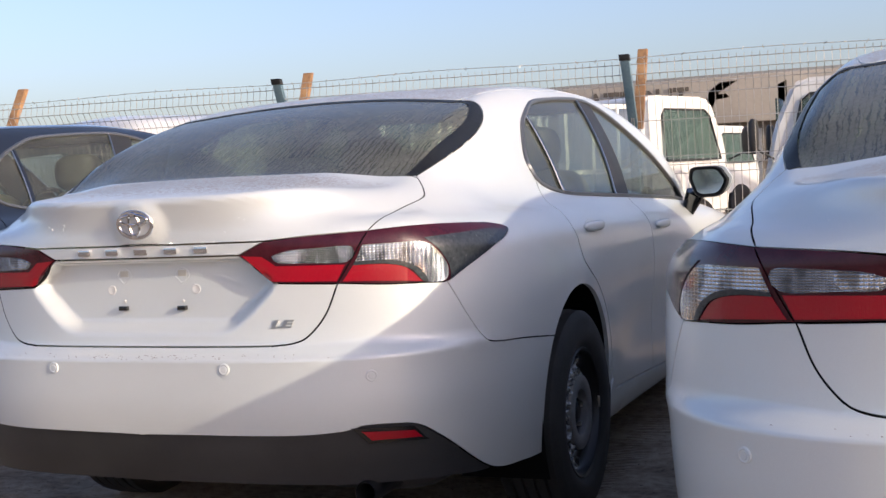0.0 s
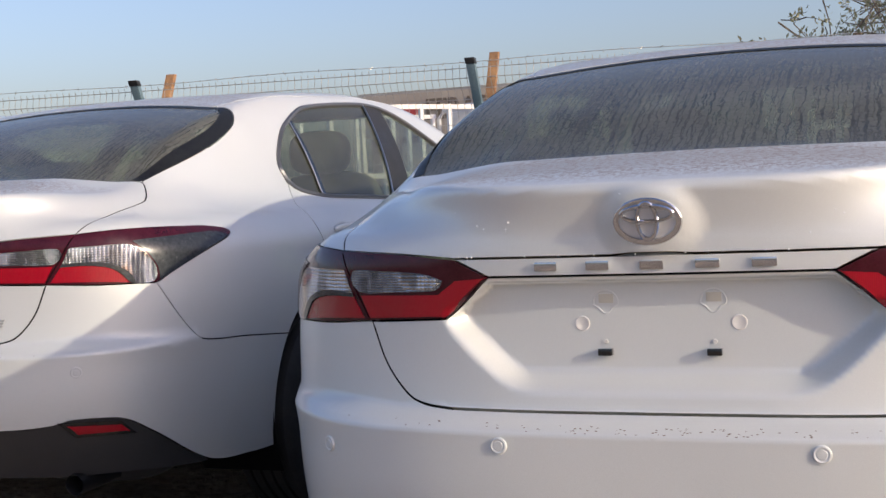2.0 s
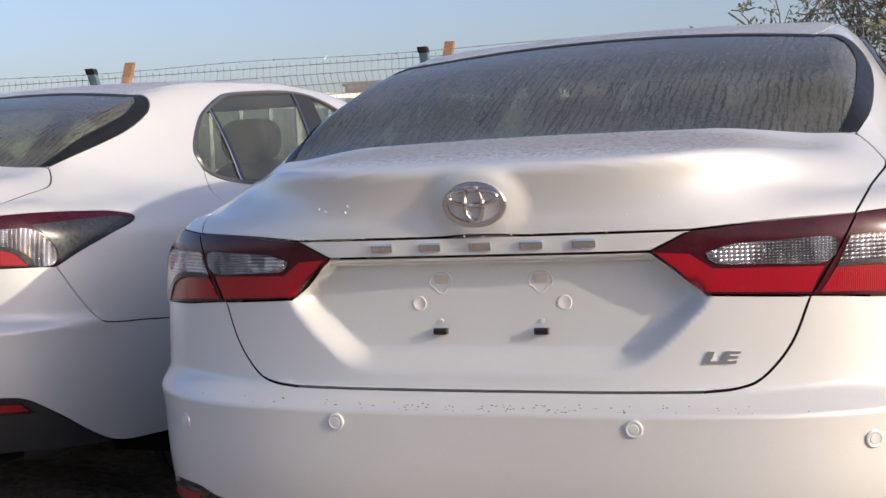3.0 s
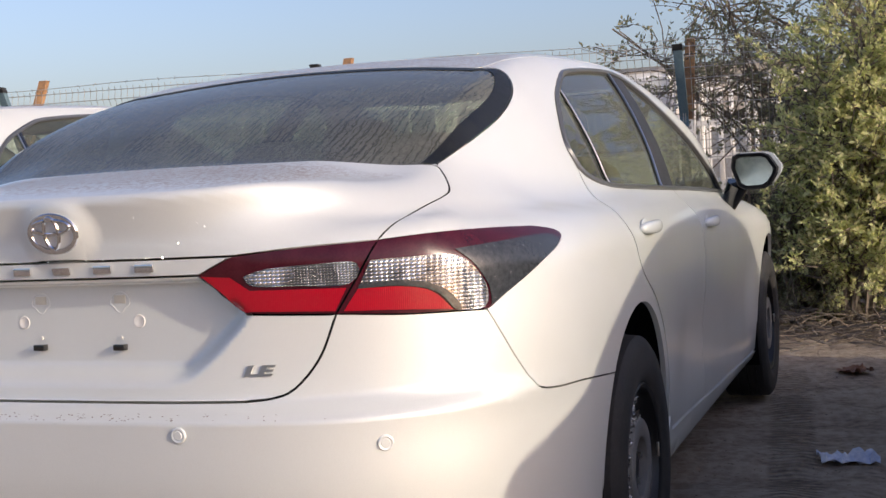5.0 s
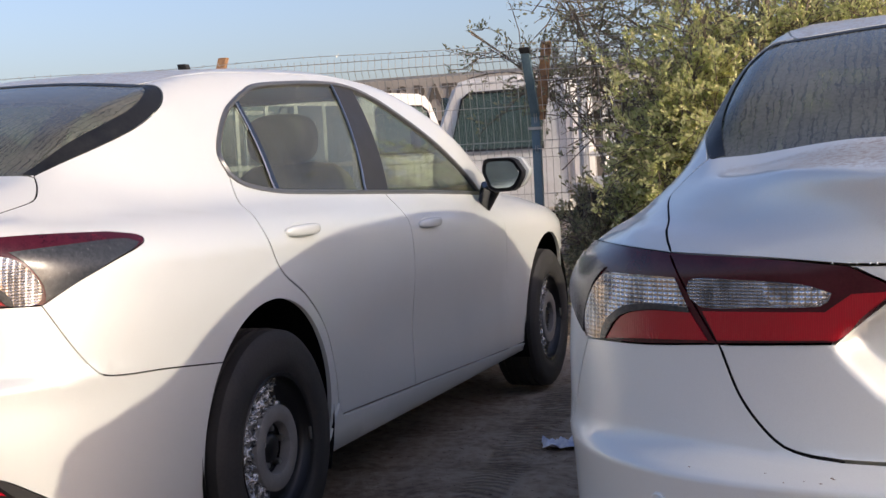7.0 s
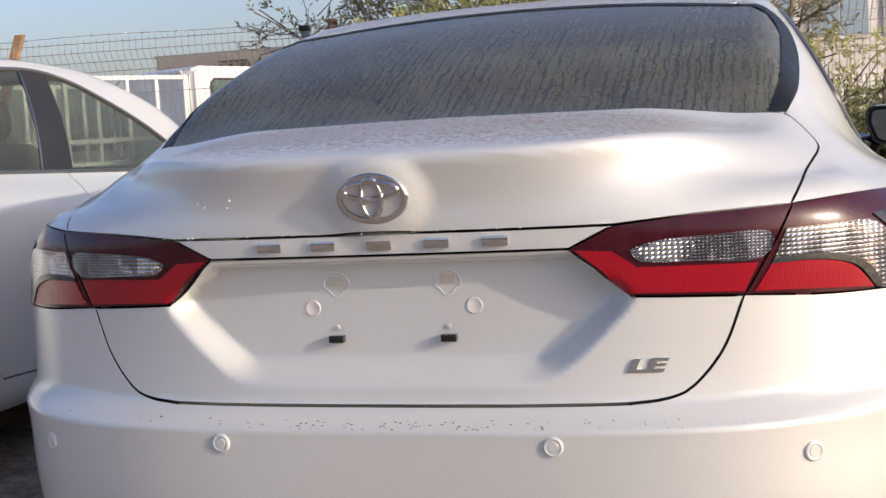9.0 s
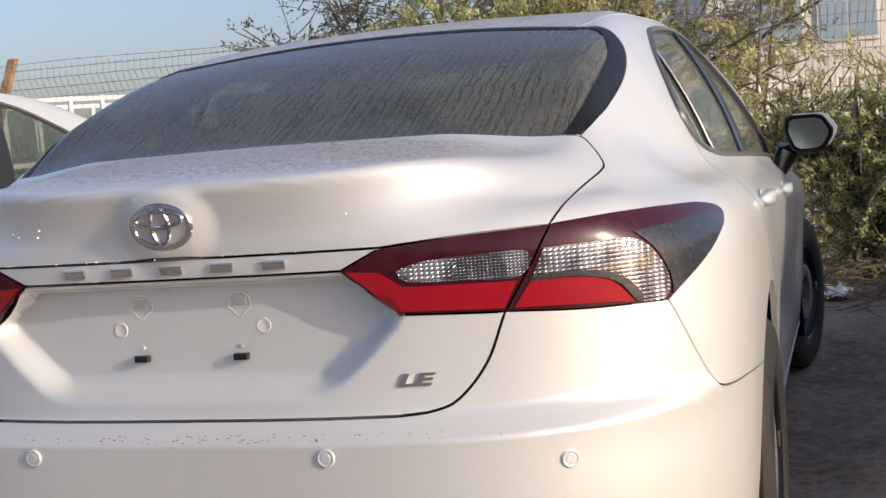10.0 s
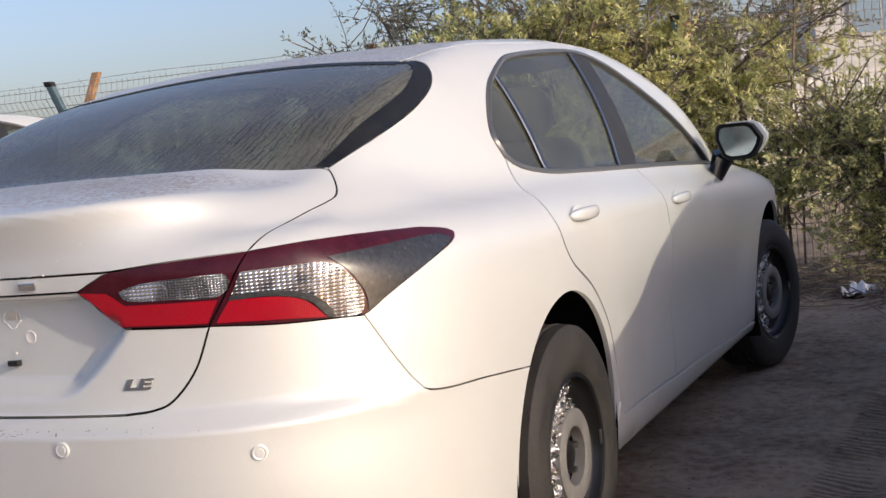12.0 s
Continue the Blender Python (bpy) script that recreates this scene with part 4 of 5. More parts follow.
    for s in (1, -1):
        part("plate_clip", boxed(-0.0125, 0.0125, -0.006, 0.006, 0, 0.014, 0.001), GLOSS_BLACK, lid, "small black plastic clip").matrix_local = facing(s * 0.095, 0.788, 0.0)
        part("screw_hole", lathe([(0.001, 0.004), (0.003, 0.0035), (0.003, 0)], 12), PLAIN_WHITE, lid).matrix_local = facing(s * 0.095, 0.806, 0.0) @ pose(0, 0, 0, 0, -90, 0)
        part("rubber_plug", lathe([(0.0, 0.0135), (0.0015, 0.0125), (0.0015, 0.011), (0.0004, 0.008), (0.0004, 0)], 24), PLAIN_WHITE, lid, "round white plug").matrix_local = facing(s * 0.137, 0.838, 0.0) @ pose(0, 0, 0, 0, -90, 0)
        bm = boxed(-0.012, 0.014, -0.006, 0.010, 0, 0.002, 0.0008)
        part("lamp_boss", bm, STICKER, lid, "small yellowed sticker on a boss").matrix_local = facing(s * 0.094, 0.880, 0.0)
        rim_bm = bead([(0.022 * math.cos(a) * (1 if math.sin(a) > -0.3 else 0.62), 0.020 * math.sin(a) - 0.004, 0.0) for a in np.linspace(0, 2 * math.pi, 24, endpoint=False)], 0.0015)
        part("boss_rim", rim_bm, PAINT, lid).matrix_local = facing(s * 0.094, 0.880, 0.0)
    for s in (1, -1):
        for x, z in ((0.272, 0.636), (0.646, 0.610)):
            p = land([(s * x, -1.05, z)], RAY_REAR)[0]
            n = Vector(slope(np.array([p]))[0])
            q = n.to_track_quat("X", "Z").to_matrix().to_4x4()
            q.translation = Vector(p)
            eye = part("parking_sensor", lathe([(0.0, 0.0155), (0.0035, 0.0148), (0.0045, 0.0125), (0.003, 0.0095), (0.003, 0.0088), (0.0042, 0.0078), (0.0042, 0.0)], 28), PAINT, car, "round body-coloured parking sensor")
            eye.matrix_local = q
    pipe = part("exhaust_pipe", lathe([(-0.14, 0.028), (0.10, 0.03), (0.105, 0.028), (0.10, 0.025), (-0.1, 0.024)], 24), STEEL_BLACK, car)
    pipe.matrix_local = pose(0.60, -0.90, 0.300, 0, 0, -90)
    part("silencer", soft_box(0.25, 0.74, -0.84, -0.60, 0.25, 0.42), VALANCE, car)

    drops = bmesh.new()
    rng = random.Random(12)
    for k in range(38):
        x, z = (rng.uniform(-0.5, 0.5), 0.9625) if k < 26 else (rng.uniform(-0.55, 0.5), rng.uniform(0.98, 1.07))
        p, n = on_tail(x, z)
        bmesh.ops.create_icosphere(drops, subdivisions=1, radius=rng.uniform(0.0010, 0.0020), matrix=Matrix.Translation(p + n * 0.0005))
    tagged(part("water_drop", drops, DEW, lid, "beads of dew"), kind="stuff")
    specks = bmesh.new()
    rng = random.Random(31)
    for k in range(90):
        x, z = rng.gauss(0, 0.26), rng.uniform(0.6605, 0.672)
        p, n = on_tail(max(-0.6, min(0.6, x)), z)
        bmesh.ops.create_icosphere(specks, subdivisions=1, radius=rng.uniform(0.0007, 0.0015), matrix=Matrix.Translation(p) @ Matrix.Diagonal((2.0, 1, 0.6, 1)))
    tagged(part("dirt_speck", specks, DIRT, car, "specks of dried dirt"), kind="stuff")
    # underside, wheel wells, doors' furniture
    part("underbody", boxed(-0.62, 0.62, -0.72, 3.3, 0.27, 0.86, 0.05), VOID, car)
    for y in (0.0, 2.825):
        for s in (1, -1):
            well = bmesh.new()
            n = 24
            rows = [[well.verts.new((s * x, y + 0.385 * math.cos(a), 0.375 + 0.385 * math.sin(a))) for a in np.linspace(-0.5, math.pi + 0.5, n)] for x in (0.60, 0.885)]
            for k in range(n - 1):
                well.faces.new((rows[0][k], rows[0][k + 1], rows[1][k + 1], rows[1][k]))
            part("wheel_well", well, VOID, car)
            wheel(car, s, y)
    for s in (1, -1):
        for owner, y, z in ((doors, 0.225, 0.922), (fronts, 1.265, 0.882)):
            d = owner[0 if s > 0 else 1]
            c = land([(0.9, y, z)], RAY_SIDE)[0]
            t = slope(np.array([c]))[0]
            grip = soft_box(-0.105, 0.105, -0.0, 0.030, -0.016, 0.018, 3.0, 6)
            for v in grip.verts:
                v.co.y -= 0.012 * (v.co.x / 0.105) ** 2
            h = part("door_handle", grip, PAINT, d, "body-coloured pull handle")
            h.matrix_local = Matrix.Translation((s * (c[0] + 0.002), y, z)) @ pose(0, 0, 0, 0, 0, -90 if s > 0 else 90)
            cup = soft_box(-0.05, 0.05, -0.004, 0.0035, -0.03, 0.03, 2.4, 4)
            part("handle_cup", cup, PAINT, d).matrix_local = Matrix.Translation((s * (c[0] - 0.002), y - 0.03, z - 0.004)) @ pose(0, 0, 0, 0, 0, -90 if s > 0 else 90)
        d = fronts[0 if s > 0 else 1]
        shell = face_loft(0.866, 1.048, 0.966, 1.110, ((1.968, 0.90), (1.962, 0.96), (1.972, 1.0), (2.03, 1.0), (2.08, 0.90), (2.11, 0.62)))
        mir = part("door_mirror", shell if s > 0 else mirror_bm(shell), MIRROR_BLACK, d, "door mirror with black casing", smooth=60)
        cap = face_loft(0.880, 1.062, 0.976, 1.114, ((2.012, 0.98), (2.02, 1.0), (2.07, 0.97), (2.11, 0.82), (2.135, 0.5)))
        part("mirror_cap", cap if s > 0 else mirror_bm(cap), PAINT, mir, "white mirror cap", smooth=60)
        glass = face_loft(0.882, 1.034, 0.980, 1.098, ((1.9625, 0.97), (1.961, 0.955)))
        part("mirror_glass", glass if s > 0 else mirror_bm(glass), MIRROR, mir)
        foot = bmesh.new()
        tube(foot, (s * 0.885, 2.03, 0.99), (s * 0.835, 2.06, 0.895), 0.045, 0.030, 14)
        part("mirror_foot", foot, GLOSS_BLACK, mir)

    # the cabin seen through the glass
    part("parcel_shelf", boxed(-0.60, 0.60, -0.66, -0.22, 0.98, 1.02, 0.01), CABIN_DARK, car)
    part("cabin_floor", boxed(-0.68, 0.68, -0.2, 2.3, 0.86, 0.88), CABIN_DARK, car)
    part("dashboard", soft_box(-0.70, 0.70, 1.90, 2.45, 0.70, 1.0), CABIN_DARK, car)
    rear = part("rear_seat", soft_box(-0.66, 0.66, -0.22, 0.02, 0.60, 1.08, 6), BEIGE, car, "beige rear bench back")
    for x in (-0.4, 0.0, 0.4):
        part("headrest", soft_box(x - 0.13, x + 0.13, -0.22, -0.10, 1.05, 1.20), BEIGE, rear)
    for x in (-0.36, 0.36):
        seat = part("front_seat", soft_box(x - 0.25, x + 0.25, 1.14, 1.34, 0.55, 1.13, 4), BEIGE, car, "beige front seat back")
        part("headrest", soft_box(x - 0.14, x + 0.14, 1.10, 1.22, 1.12, 1.31), BEIGE, seat)
    wheel_ring = ring_oval(0.18, 0.18, 0.016)
    part("steering_wheel", wheel_ring, GLOSS_BLACK, car).matrix_local = pose(-0.36, 1.72, 0.98, -25, 0, 0)
    return car


CAR_B = sedan("saloon_car")
CAR_B.matrix_basis = pose(0, 0, 0)
copy_thing(CAR_B, pose(-2.344, 0.602, 0.032, 0, 0, 0.69))
CAR_C = copy_thing(CAR_B, pose(2.836, -0.218, -0.037, 0, 0, 0.07))
for o in CAR_C.children:
    if o.name.startswith("wheel") and o.type == "EMPTY" and o.location.y > 2:
        o.rotation_euler.z -= radians(11)
# kept out of view; added so that its shadow falls across CAR_C's side
CAR_D = copy_thing(CAR_B, pose(5.72, 0.72, -0.06, 0, 0, 0))
for car_copy, words in ((CAR_B, "pearl white saloon car, rear screen streaked with dried mud"), (CAR_D, "unseen pearl white saloon car added to shade its neighbour")):
    tagged(car_copy, words)


# ---- ground ----
SAND = Mat("trodden_sand", (0.30, 0.225, 0.165), 0.95, spec=0.15)
_at = SAND.where()
_clump = SAND.noise(SAND.where(scale=(0.8, 1.25, 1)), 3.4, 7.0, 0.62)
_fine = SAND.noise(_at, 30.0, 6.0, 0.72)
_big = SAND.noise(_at, 0.8, 4.0)
_crumb = SAND.node("TexVoronoi", Scale=22.0, Randomness=1.0)
SAND.link(_at, _crumb.inputs["Vector"])
_mixed = SAND.math("ADD", SAND.math("MULTIPLY", _clump, 0.55), SAND.math("ADD", SAND.math("MULTIPLY", _fine, 0.35), SAND.math("MULTIPLY", _crumb.outputs["Distance"], 0.16)))
# tyre prints: cross bars pressed along two wheel tracks
_xyz = SAND.node("SeparateXYZ")
SAND.link(_at, _xyz.inputs[0])
_bars = SAND.math("SINE", SAND.math("ADD", SAND.math("MULTIPLY", _xyz.outputs["Y"], 150.0), SAND.math("MULTIPLY", SAND.math("ABSOLUTE", SAND.math("SUBTRACT", _xyz.outputs["X"], 1.12), 0.0), 60.0)), 0.0)
_worn = SAND.curve(SAND.noise(_at, 1.6, 3.0), 0.36, 0.50)
_tracks = 0.0
for _x0, _slant in ((1.26, -0.10), (4.18, 0.04), (-1.62, 0.03), (2.02, 0.12)):
    _off = SAND.math("ABSOLUTE", SAND.math("SUBTRACT", SAND.math("SUBTRACT", _xyz.outputs["X"], _x0), SAND.math("MULTIPLY", _xyz.outputs["Y"], _slant)), 0.0)
    _tracks = SAND.math("ADD", SAND.curve(_off, 0.10, 0.075), _tracks)
_print = SAND.math("MULTIPLY", SAND.math("MULTIPLY", _tracks, _worn), SAND.math("MULTIPLY", _bars, 0.24))
_dark = SAND.mix(SAND.curve(_mixed, 0.40, 0.60), (0.20, 0.148, 0.11), SAND.mix(_big, (0.45, 0.37, 0.29), (0.36, 0.295, 0.225)))
_speck = SAND.curve(SAND.noise(_at, 55.0, 2.0, 0.5), 0.66, 0.72)
_dark = SAND.mix(SAND.curve(_print, 0.02, 0.2, 0.0, 0.6), _dark, (0.16, 0.115, 0.085))
SAND.set("Base Color", SAND.mix(_speck, _dark, (0.12, 0.08, 0.055)))
SAND.bump(SAND.math("ADD", _mixed, _print), 0.9, 0.055)
SAND = SAND.m


def ground_height(x, y):
    flat = -0.0135 * np.clip(x, -7, 7)
    near = np.clip(1 - (np.hypot(x, y - 2) - 9) / 6, 0, 1)
    lumps = 0.009 * np.sin(3.1 * x + 1.7 * np.sin(2.3 * y)) * np.sin(4.3 * y + 0.8) + 0.006 * np.sin(8.3 * x + 5 * y + 2 * np.sin(3.7 * x)) * np.sin(7.1 * y - 4.6 * x) + 0.004 * np.sin(19 * x - 13 * y + 3 * np.sin(5.3 * y)) * np.sin(17 * y + 9 * x)
    return flat - 0.008 + near * 1.4 * lumps


xs = np.concatenate([[-900, -300, -100, -40, -20], np.arange(-12, -5, 0.14), np.arange(-5, 7, 0.05), np.arange(7, 12.01, 0.14), [20, 40, 100, 300, 900]])
ys = np.concatenate([[-900, -300, -100, -40, -15], np.arange(-6, -1.5, 0.14), np.arange(-1.5, 6.2, 0.05), np.arange(6.2, 10.01, 0.14), [15, 25, 50, 100, 300, 900]])
gx, gy = np.meshgrid(xs, ys)
gz = ground_height(gx, gy)
me = bpy.data.meshes.new("ground")
nx = len(xs)
me.from_pydata(list(zip(gx.ravel().tolist(), gy.ravel().tolist(), gz.ravel().tolist())), [], [(r * nx + c, r * nx + c + 1, (r + 1) * nx + c + 1, (r + 1) * nx + c) for r in range(len(ys) - 1) for c in range(nx - 1)])
me.materials.append(SAND)
me.shade_smooth()
tagged(new("ground", me), "trodden brown sand with lumps and tyre prints", "ground", kind="structure")


def level(x, y):
    return float(ground_height(np.array(x), np.array(y)))


# ---- fence ----
GALV = grained("galvanised_wire", (0.48, 0.48, 0.46), (0.38, 0.34, 0.29), 20.0, 0.45, 90.0, 0.1, 0.5)
RUST = grained("rusty_steel", (0.42, 0.23, 0.10), (0.20, 0.11, 0.06), 7.0, 0.85, 60.0, 0.5)
BLUE_STEEL = grained("weathered_blue_paint", (0.07, 0.13, 0.17), (0.15, 0.22, 0.25), 5.0, 0.5, 70.0, 0.15)
FENCE_DIR = Vector((1, 0.131, 0)).normalized()
FENCE_OUT = Vector((-FENCE_DIR.y, FENCE_DIR.x, 0))
FENCE_AT = Vector((0.08, 5.48, 0))


def wire(verts, faces, pts, r):
    """A square wire along pts into plain lists."""
    for i, p in enumerate(pts):
        t = (pts[min(i + 1, len(pts) - 1)] - pts[max(i - 1, 0)]).normalized()
        a = t.cross(Vector((0.31, 0.87, 0.38))).normalized() * r
        b = t.cross(a).normalized() * r
        k = len(verts)
        verts += [p + a, p + b, p - a, p - b]
        if i:
            faces += [(k - 4 + j, k - 4 + (j + 1) % 4, k + (j + 1) % 4, k + j) for j in range(4)]


def wire_mesh(name, lines, r, material):
    verts, faces = [], []
    for pts in lines:
        wire(verts, faces, pts, r)
    me = bpy.data.meshes.new(name)
    me.from_pydata([tuple(v) for v in verts], [], faces)
    me.materials.append(material)
    return new(name, me)


FOLDS = ((1.86, 0.05), (1.72, 0.0), (1.30, 0.0), (1.24, 0.05), (1.18, 0.0), (0.66, 0.0), (0.60, 0.05), (0.54, 0.0))


FENCE = thing("wire_fence", "galvanised welded mesh fence topped with barbed wire", "fence")
STEP = 2.535


def fence_panel(i):
    """One panel of welded mesh with folded ribs."""
    width = STEP - 0.015
    root = FENCE_AT + FENCE_DIR * (i * STEP + 0.01) + Vector((0, 0, -0.065))
    lines = []
    profile = [(0.06, 0.0)] + [f for f in reversed(FOLDS)] + [(1.93, 0.0), (1.955, 0.0)]
    profile = [(z, d - 0.2 * min(1.0, max(0.0, (1.955 - z) / 0.45))) for z, d in profile]
    for k in range(51):
        x = k * width / 50
        lines.append([root + FENCE_DIR * x + FENCE_OUT * (-d) + Vector((0, 0, z)) for z, d in profile])
    mesh = tagged(wire_mesh("mesh_panel", lines, 0.0026, GALV), kind="stuff")
    mesh.parent = FENCE
    for z, d in ((0.10, 0), (0.35, 0), (0.54, 0), (0.60, 0.05), (0.66, 0), (0.92, 0), (1.18, 0), (1.24, 0.05), (1.30, 0), (1.55, 0), (1.72, 0), (1.79, 0.025), (1.86, 0.05), (1.93, 0.0)):
        r = wire_mesh("rail_wire", [[root + FENCE_DIR * x + FENCE_OUT * (0.2 * min(1.0, (1.955 - z) / 0.45) - d) + Vector((0, 0, z)) for x in (0, width)]], 0.0032, GALV)
        r.parent = mesh
    rng = random.Random(i + 50)
    lines = [[root + FENCE_DIR * x + Vector((0, 0, 1.975 + 0.008 * math.sin(3 * x + i))) + FENCE_OUT * -0.01 for x in np.linspace(0, width, 20)]]
    for x in np.arange(0.1, width, 0.13):
        c = root + FENCE_DIR * float(x) + Vector((0, 0, 1.975 + 0.008 * math.sin(3 * x + i))) + FENCE_OUT * -0.01
        d = Vector((rng.uniform(-1, 1), rng.uniform(-1, 1), rng.uniform(-1, 1))).normalized() * 0.016
        lines.append([c - d, c + d])
    wire_mesh("barbed_wire", lines, 0.0024, GALV).parent = FENCE


def leaning(bm, k, z0):
    """Slants a mesh along y above the height z0."""
    for v in bm.verts:
        v.co.y += k * (v.co.z - z0)
    return bm


for i in range(-5, 5):
    if i < 4:
        fence_panel(i)
    foot = FENCE_AT + FENCE_DIR * (i * STEP) + FENCE_OUT * 0.2
    turn = 7.5 + (-3, 2, 0, 3, -2)[i % 5]
    post = part("fence_post", boxed(-0.03, 0.03, -0.03, 0.03, 0, 1.52, 0.004), BLUE_STEEL, FENCE, "weathered blue square steel post", smooth=30)
    post.matrix_local = pose(foot.x, foot.y, level(foot.x, foot.y) - 0.075, 0, 0, turn)
    part("arm", leaning(boxed(-0.03, 0.03, -0.028, 0.028, 1.485, 1.92, 0.004), -0.60, 1.485), BLUE_STEEL, post, "slanting blue steel arm", smooth=30)
    part("cap", leaning(boxed(-0.034, 0.034, -0.034, 0.034, 1.92, 1.96, 0.004), -0.60, 1.485), BLACK_TRIM, post)
    part("rusty_arm", leaning(boxed(-0.034 + 0.03, 0.034 + 0.03, -0.028, 0.028, 1.47, 2.05, 0.004), 0.64, 1.47), RUST, post, "slanting rusty brown steel arm", smooth=30)
    part("clamp", boxed(-0.05, 0.05, -0.045, -0.030, 1.40, 1.42), GALV, post)

# unseen wall, added behind the camera for the cars to reflect
tagged(obj("wall_south", boxed(-60, 60, -30.3, -30.0, -0.3, 2.2), grained("grey_block_wall", (0.36, 0.34, 0.30), (0.28, 0.27, 0.24), 0.7, 0.9, 14.0, 0.1)), "plain unseen wall added behind the camera", "wall", kind="structure")


# ---- beyond the fence ----
WALL = grained("beige_painted_wall", (0.46, 0.41, 0.34), (0.40, 0.35, 0.29), 0.6, 0.9, 12.0, 0.1)
# the shop front's shade is mixed into this darker brown
WALL_SHADED = grained("wall_shade_brown", (0.22, 0.18, 0.14), (0.17, 0.14, 0.11), 1.0, 0.9, 14.0, 0.1)
SIGN_INK = grained("faded_dark_lettering", (0.10, 0.085, 0.07), (0.16, 0.13, 0.10), 2.0, 0.8, 30.0, 0.05)
SIGN_RED = grained("faded_red_sign", (0.42, 0.05, 0.05), (0.34, 0.06, 0.06), 3.0, 0.6, 30.0, 0.05)
TRUCK_GLASS = car_glass("truck_glass", (0.42, 0.52, 0.49), 0.10, False)

shop = thing("workshop_building", "low beige workshop building with faded dark lettering", "building")
part("wall", boxed(-14.6, -1.4, 31.0, 38.0, -0.2, 2.5), WALL_SHADED, shop, "shop front with shade put into its brown")
part("fascia", boxed(-14.7, -1.2, 30.7, 31.0, 2.38, 3.60, 0.02), WALL, shop, "beige fascia board")
part("roof", boxed(-14.8, -1.1, 30.75, 38.2, 3.60, 3.68), GALV, shop)
for k in range(4):
    part("shutter", boxed(-13.6 + k * 2.9, -11.4 + k * 2.9, 30.94, 31.02, 0, 2.2), GALV, shop, "grey roller shutter")
writing("sign_lettering", "FERAS RATROUT", 0.80, 0.01, SIGN_INK, pose(-10.08, 30.68, 3.08, 90, 0, 0), shop, "dark capital letters", 0.0, 1.0, 0.02, 5.27)
disc = lathe([(0, 0.22), (0.02, 0.22), (0.02, 0)], 36)
part("round_sign", disc, SIGN_RED, shop, "round red sign").matrix_local = pose(-13.18, 30.69, 3.08, 0, 0, -90)


def sign_stroke(*corners):
    """One flat painted stroke on the fascia, from (x, z) corners."""
    bm = bmesh.new()
    bm.faces.new([bm.verts.new((x, 30.692, z)) for x, z in corners])
    bmesh.ops.solidify(bm, geom=bm.faces[:], thickness=0.008)
    part("sign_shape", bm, SIGN_INK, shop, smooth=None)


sign_stroke((-14.3, 2.75), (-13.6, 2.75), (-13.8, 2.95), (-14.3, 3.15))
sign_stroke((-7.12, 2.66), (-6.90, 2.66), (-6.62, 3.20), (-6.14, 3.48), (-6.60, 3.46), (-6.88, 3.25))
sign_stroke((-6.80, 3.00), (-6.36, 3.06), (-6.45, 3.16), (-6.72, 3.14))
sign_stroke((-5.10, 2.80), (-4.88, 2.80), (-4.88, 3.40), (-5.10, 3.30))
sign_stroke((-4.86, 2.80), (-4.45, 2.86), (-4.45, 2.98), (-4.86, 2.94))


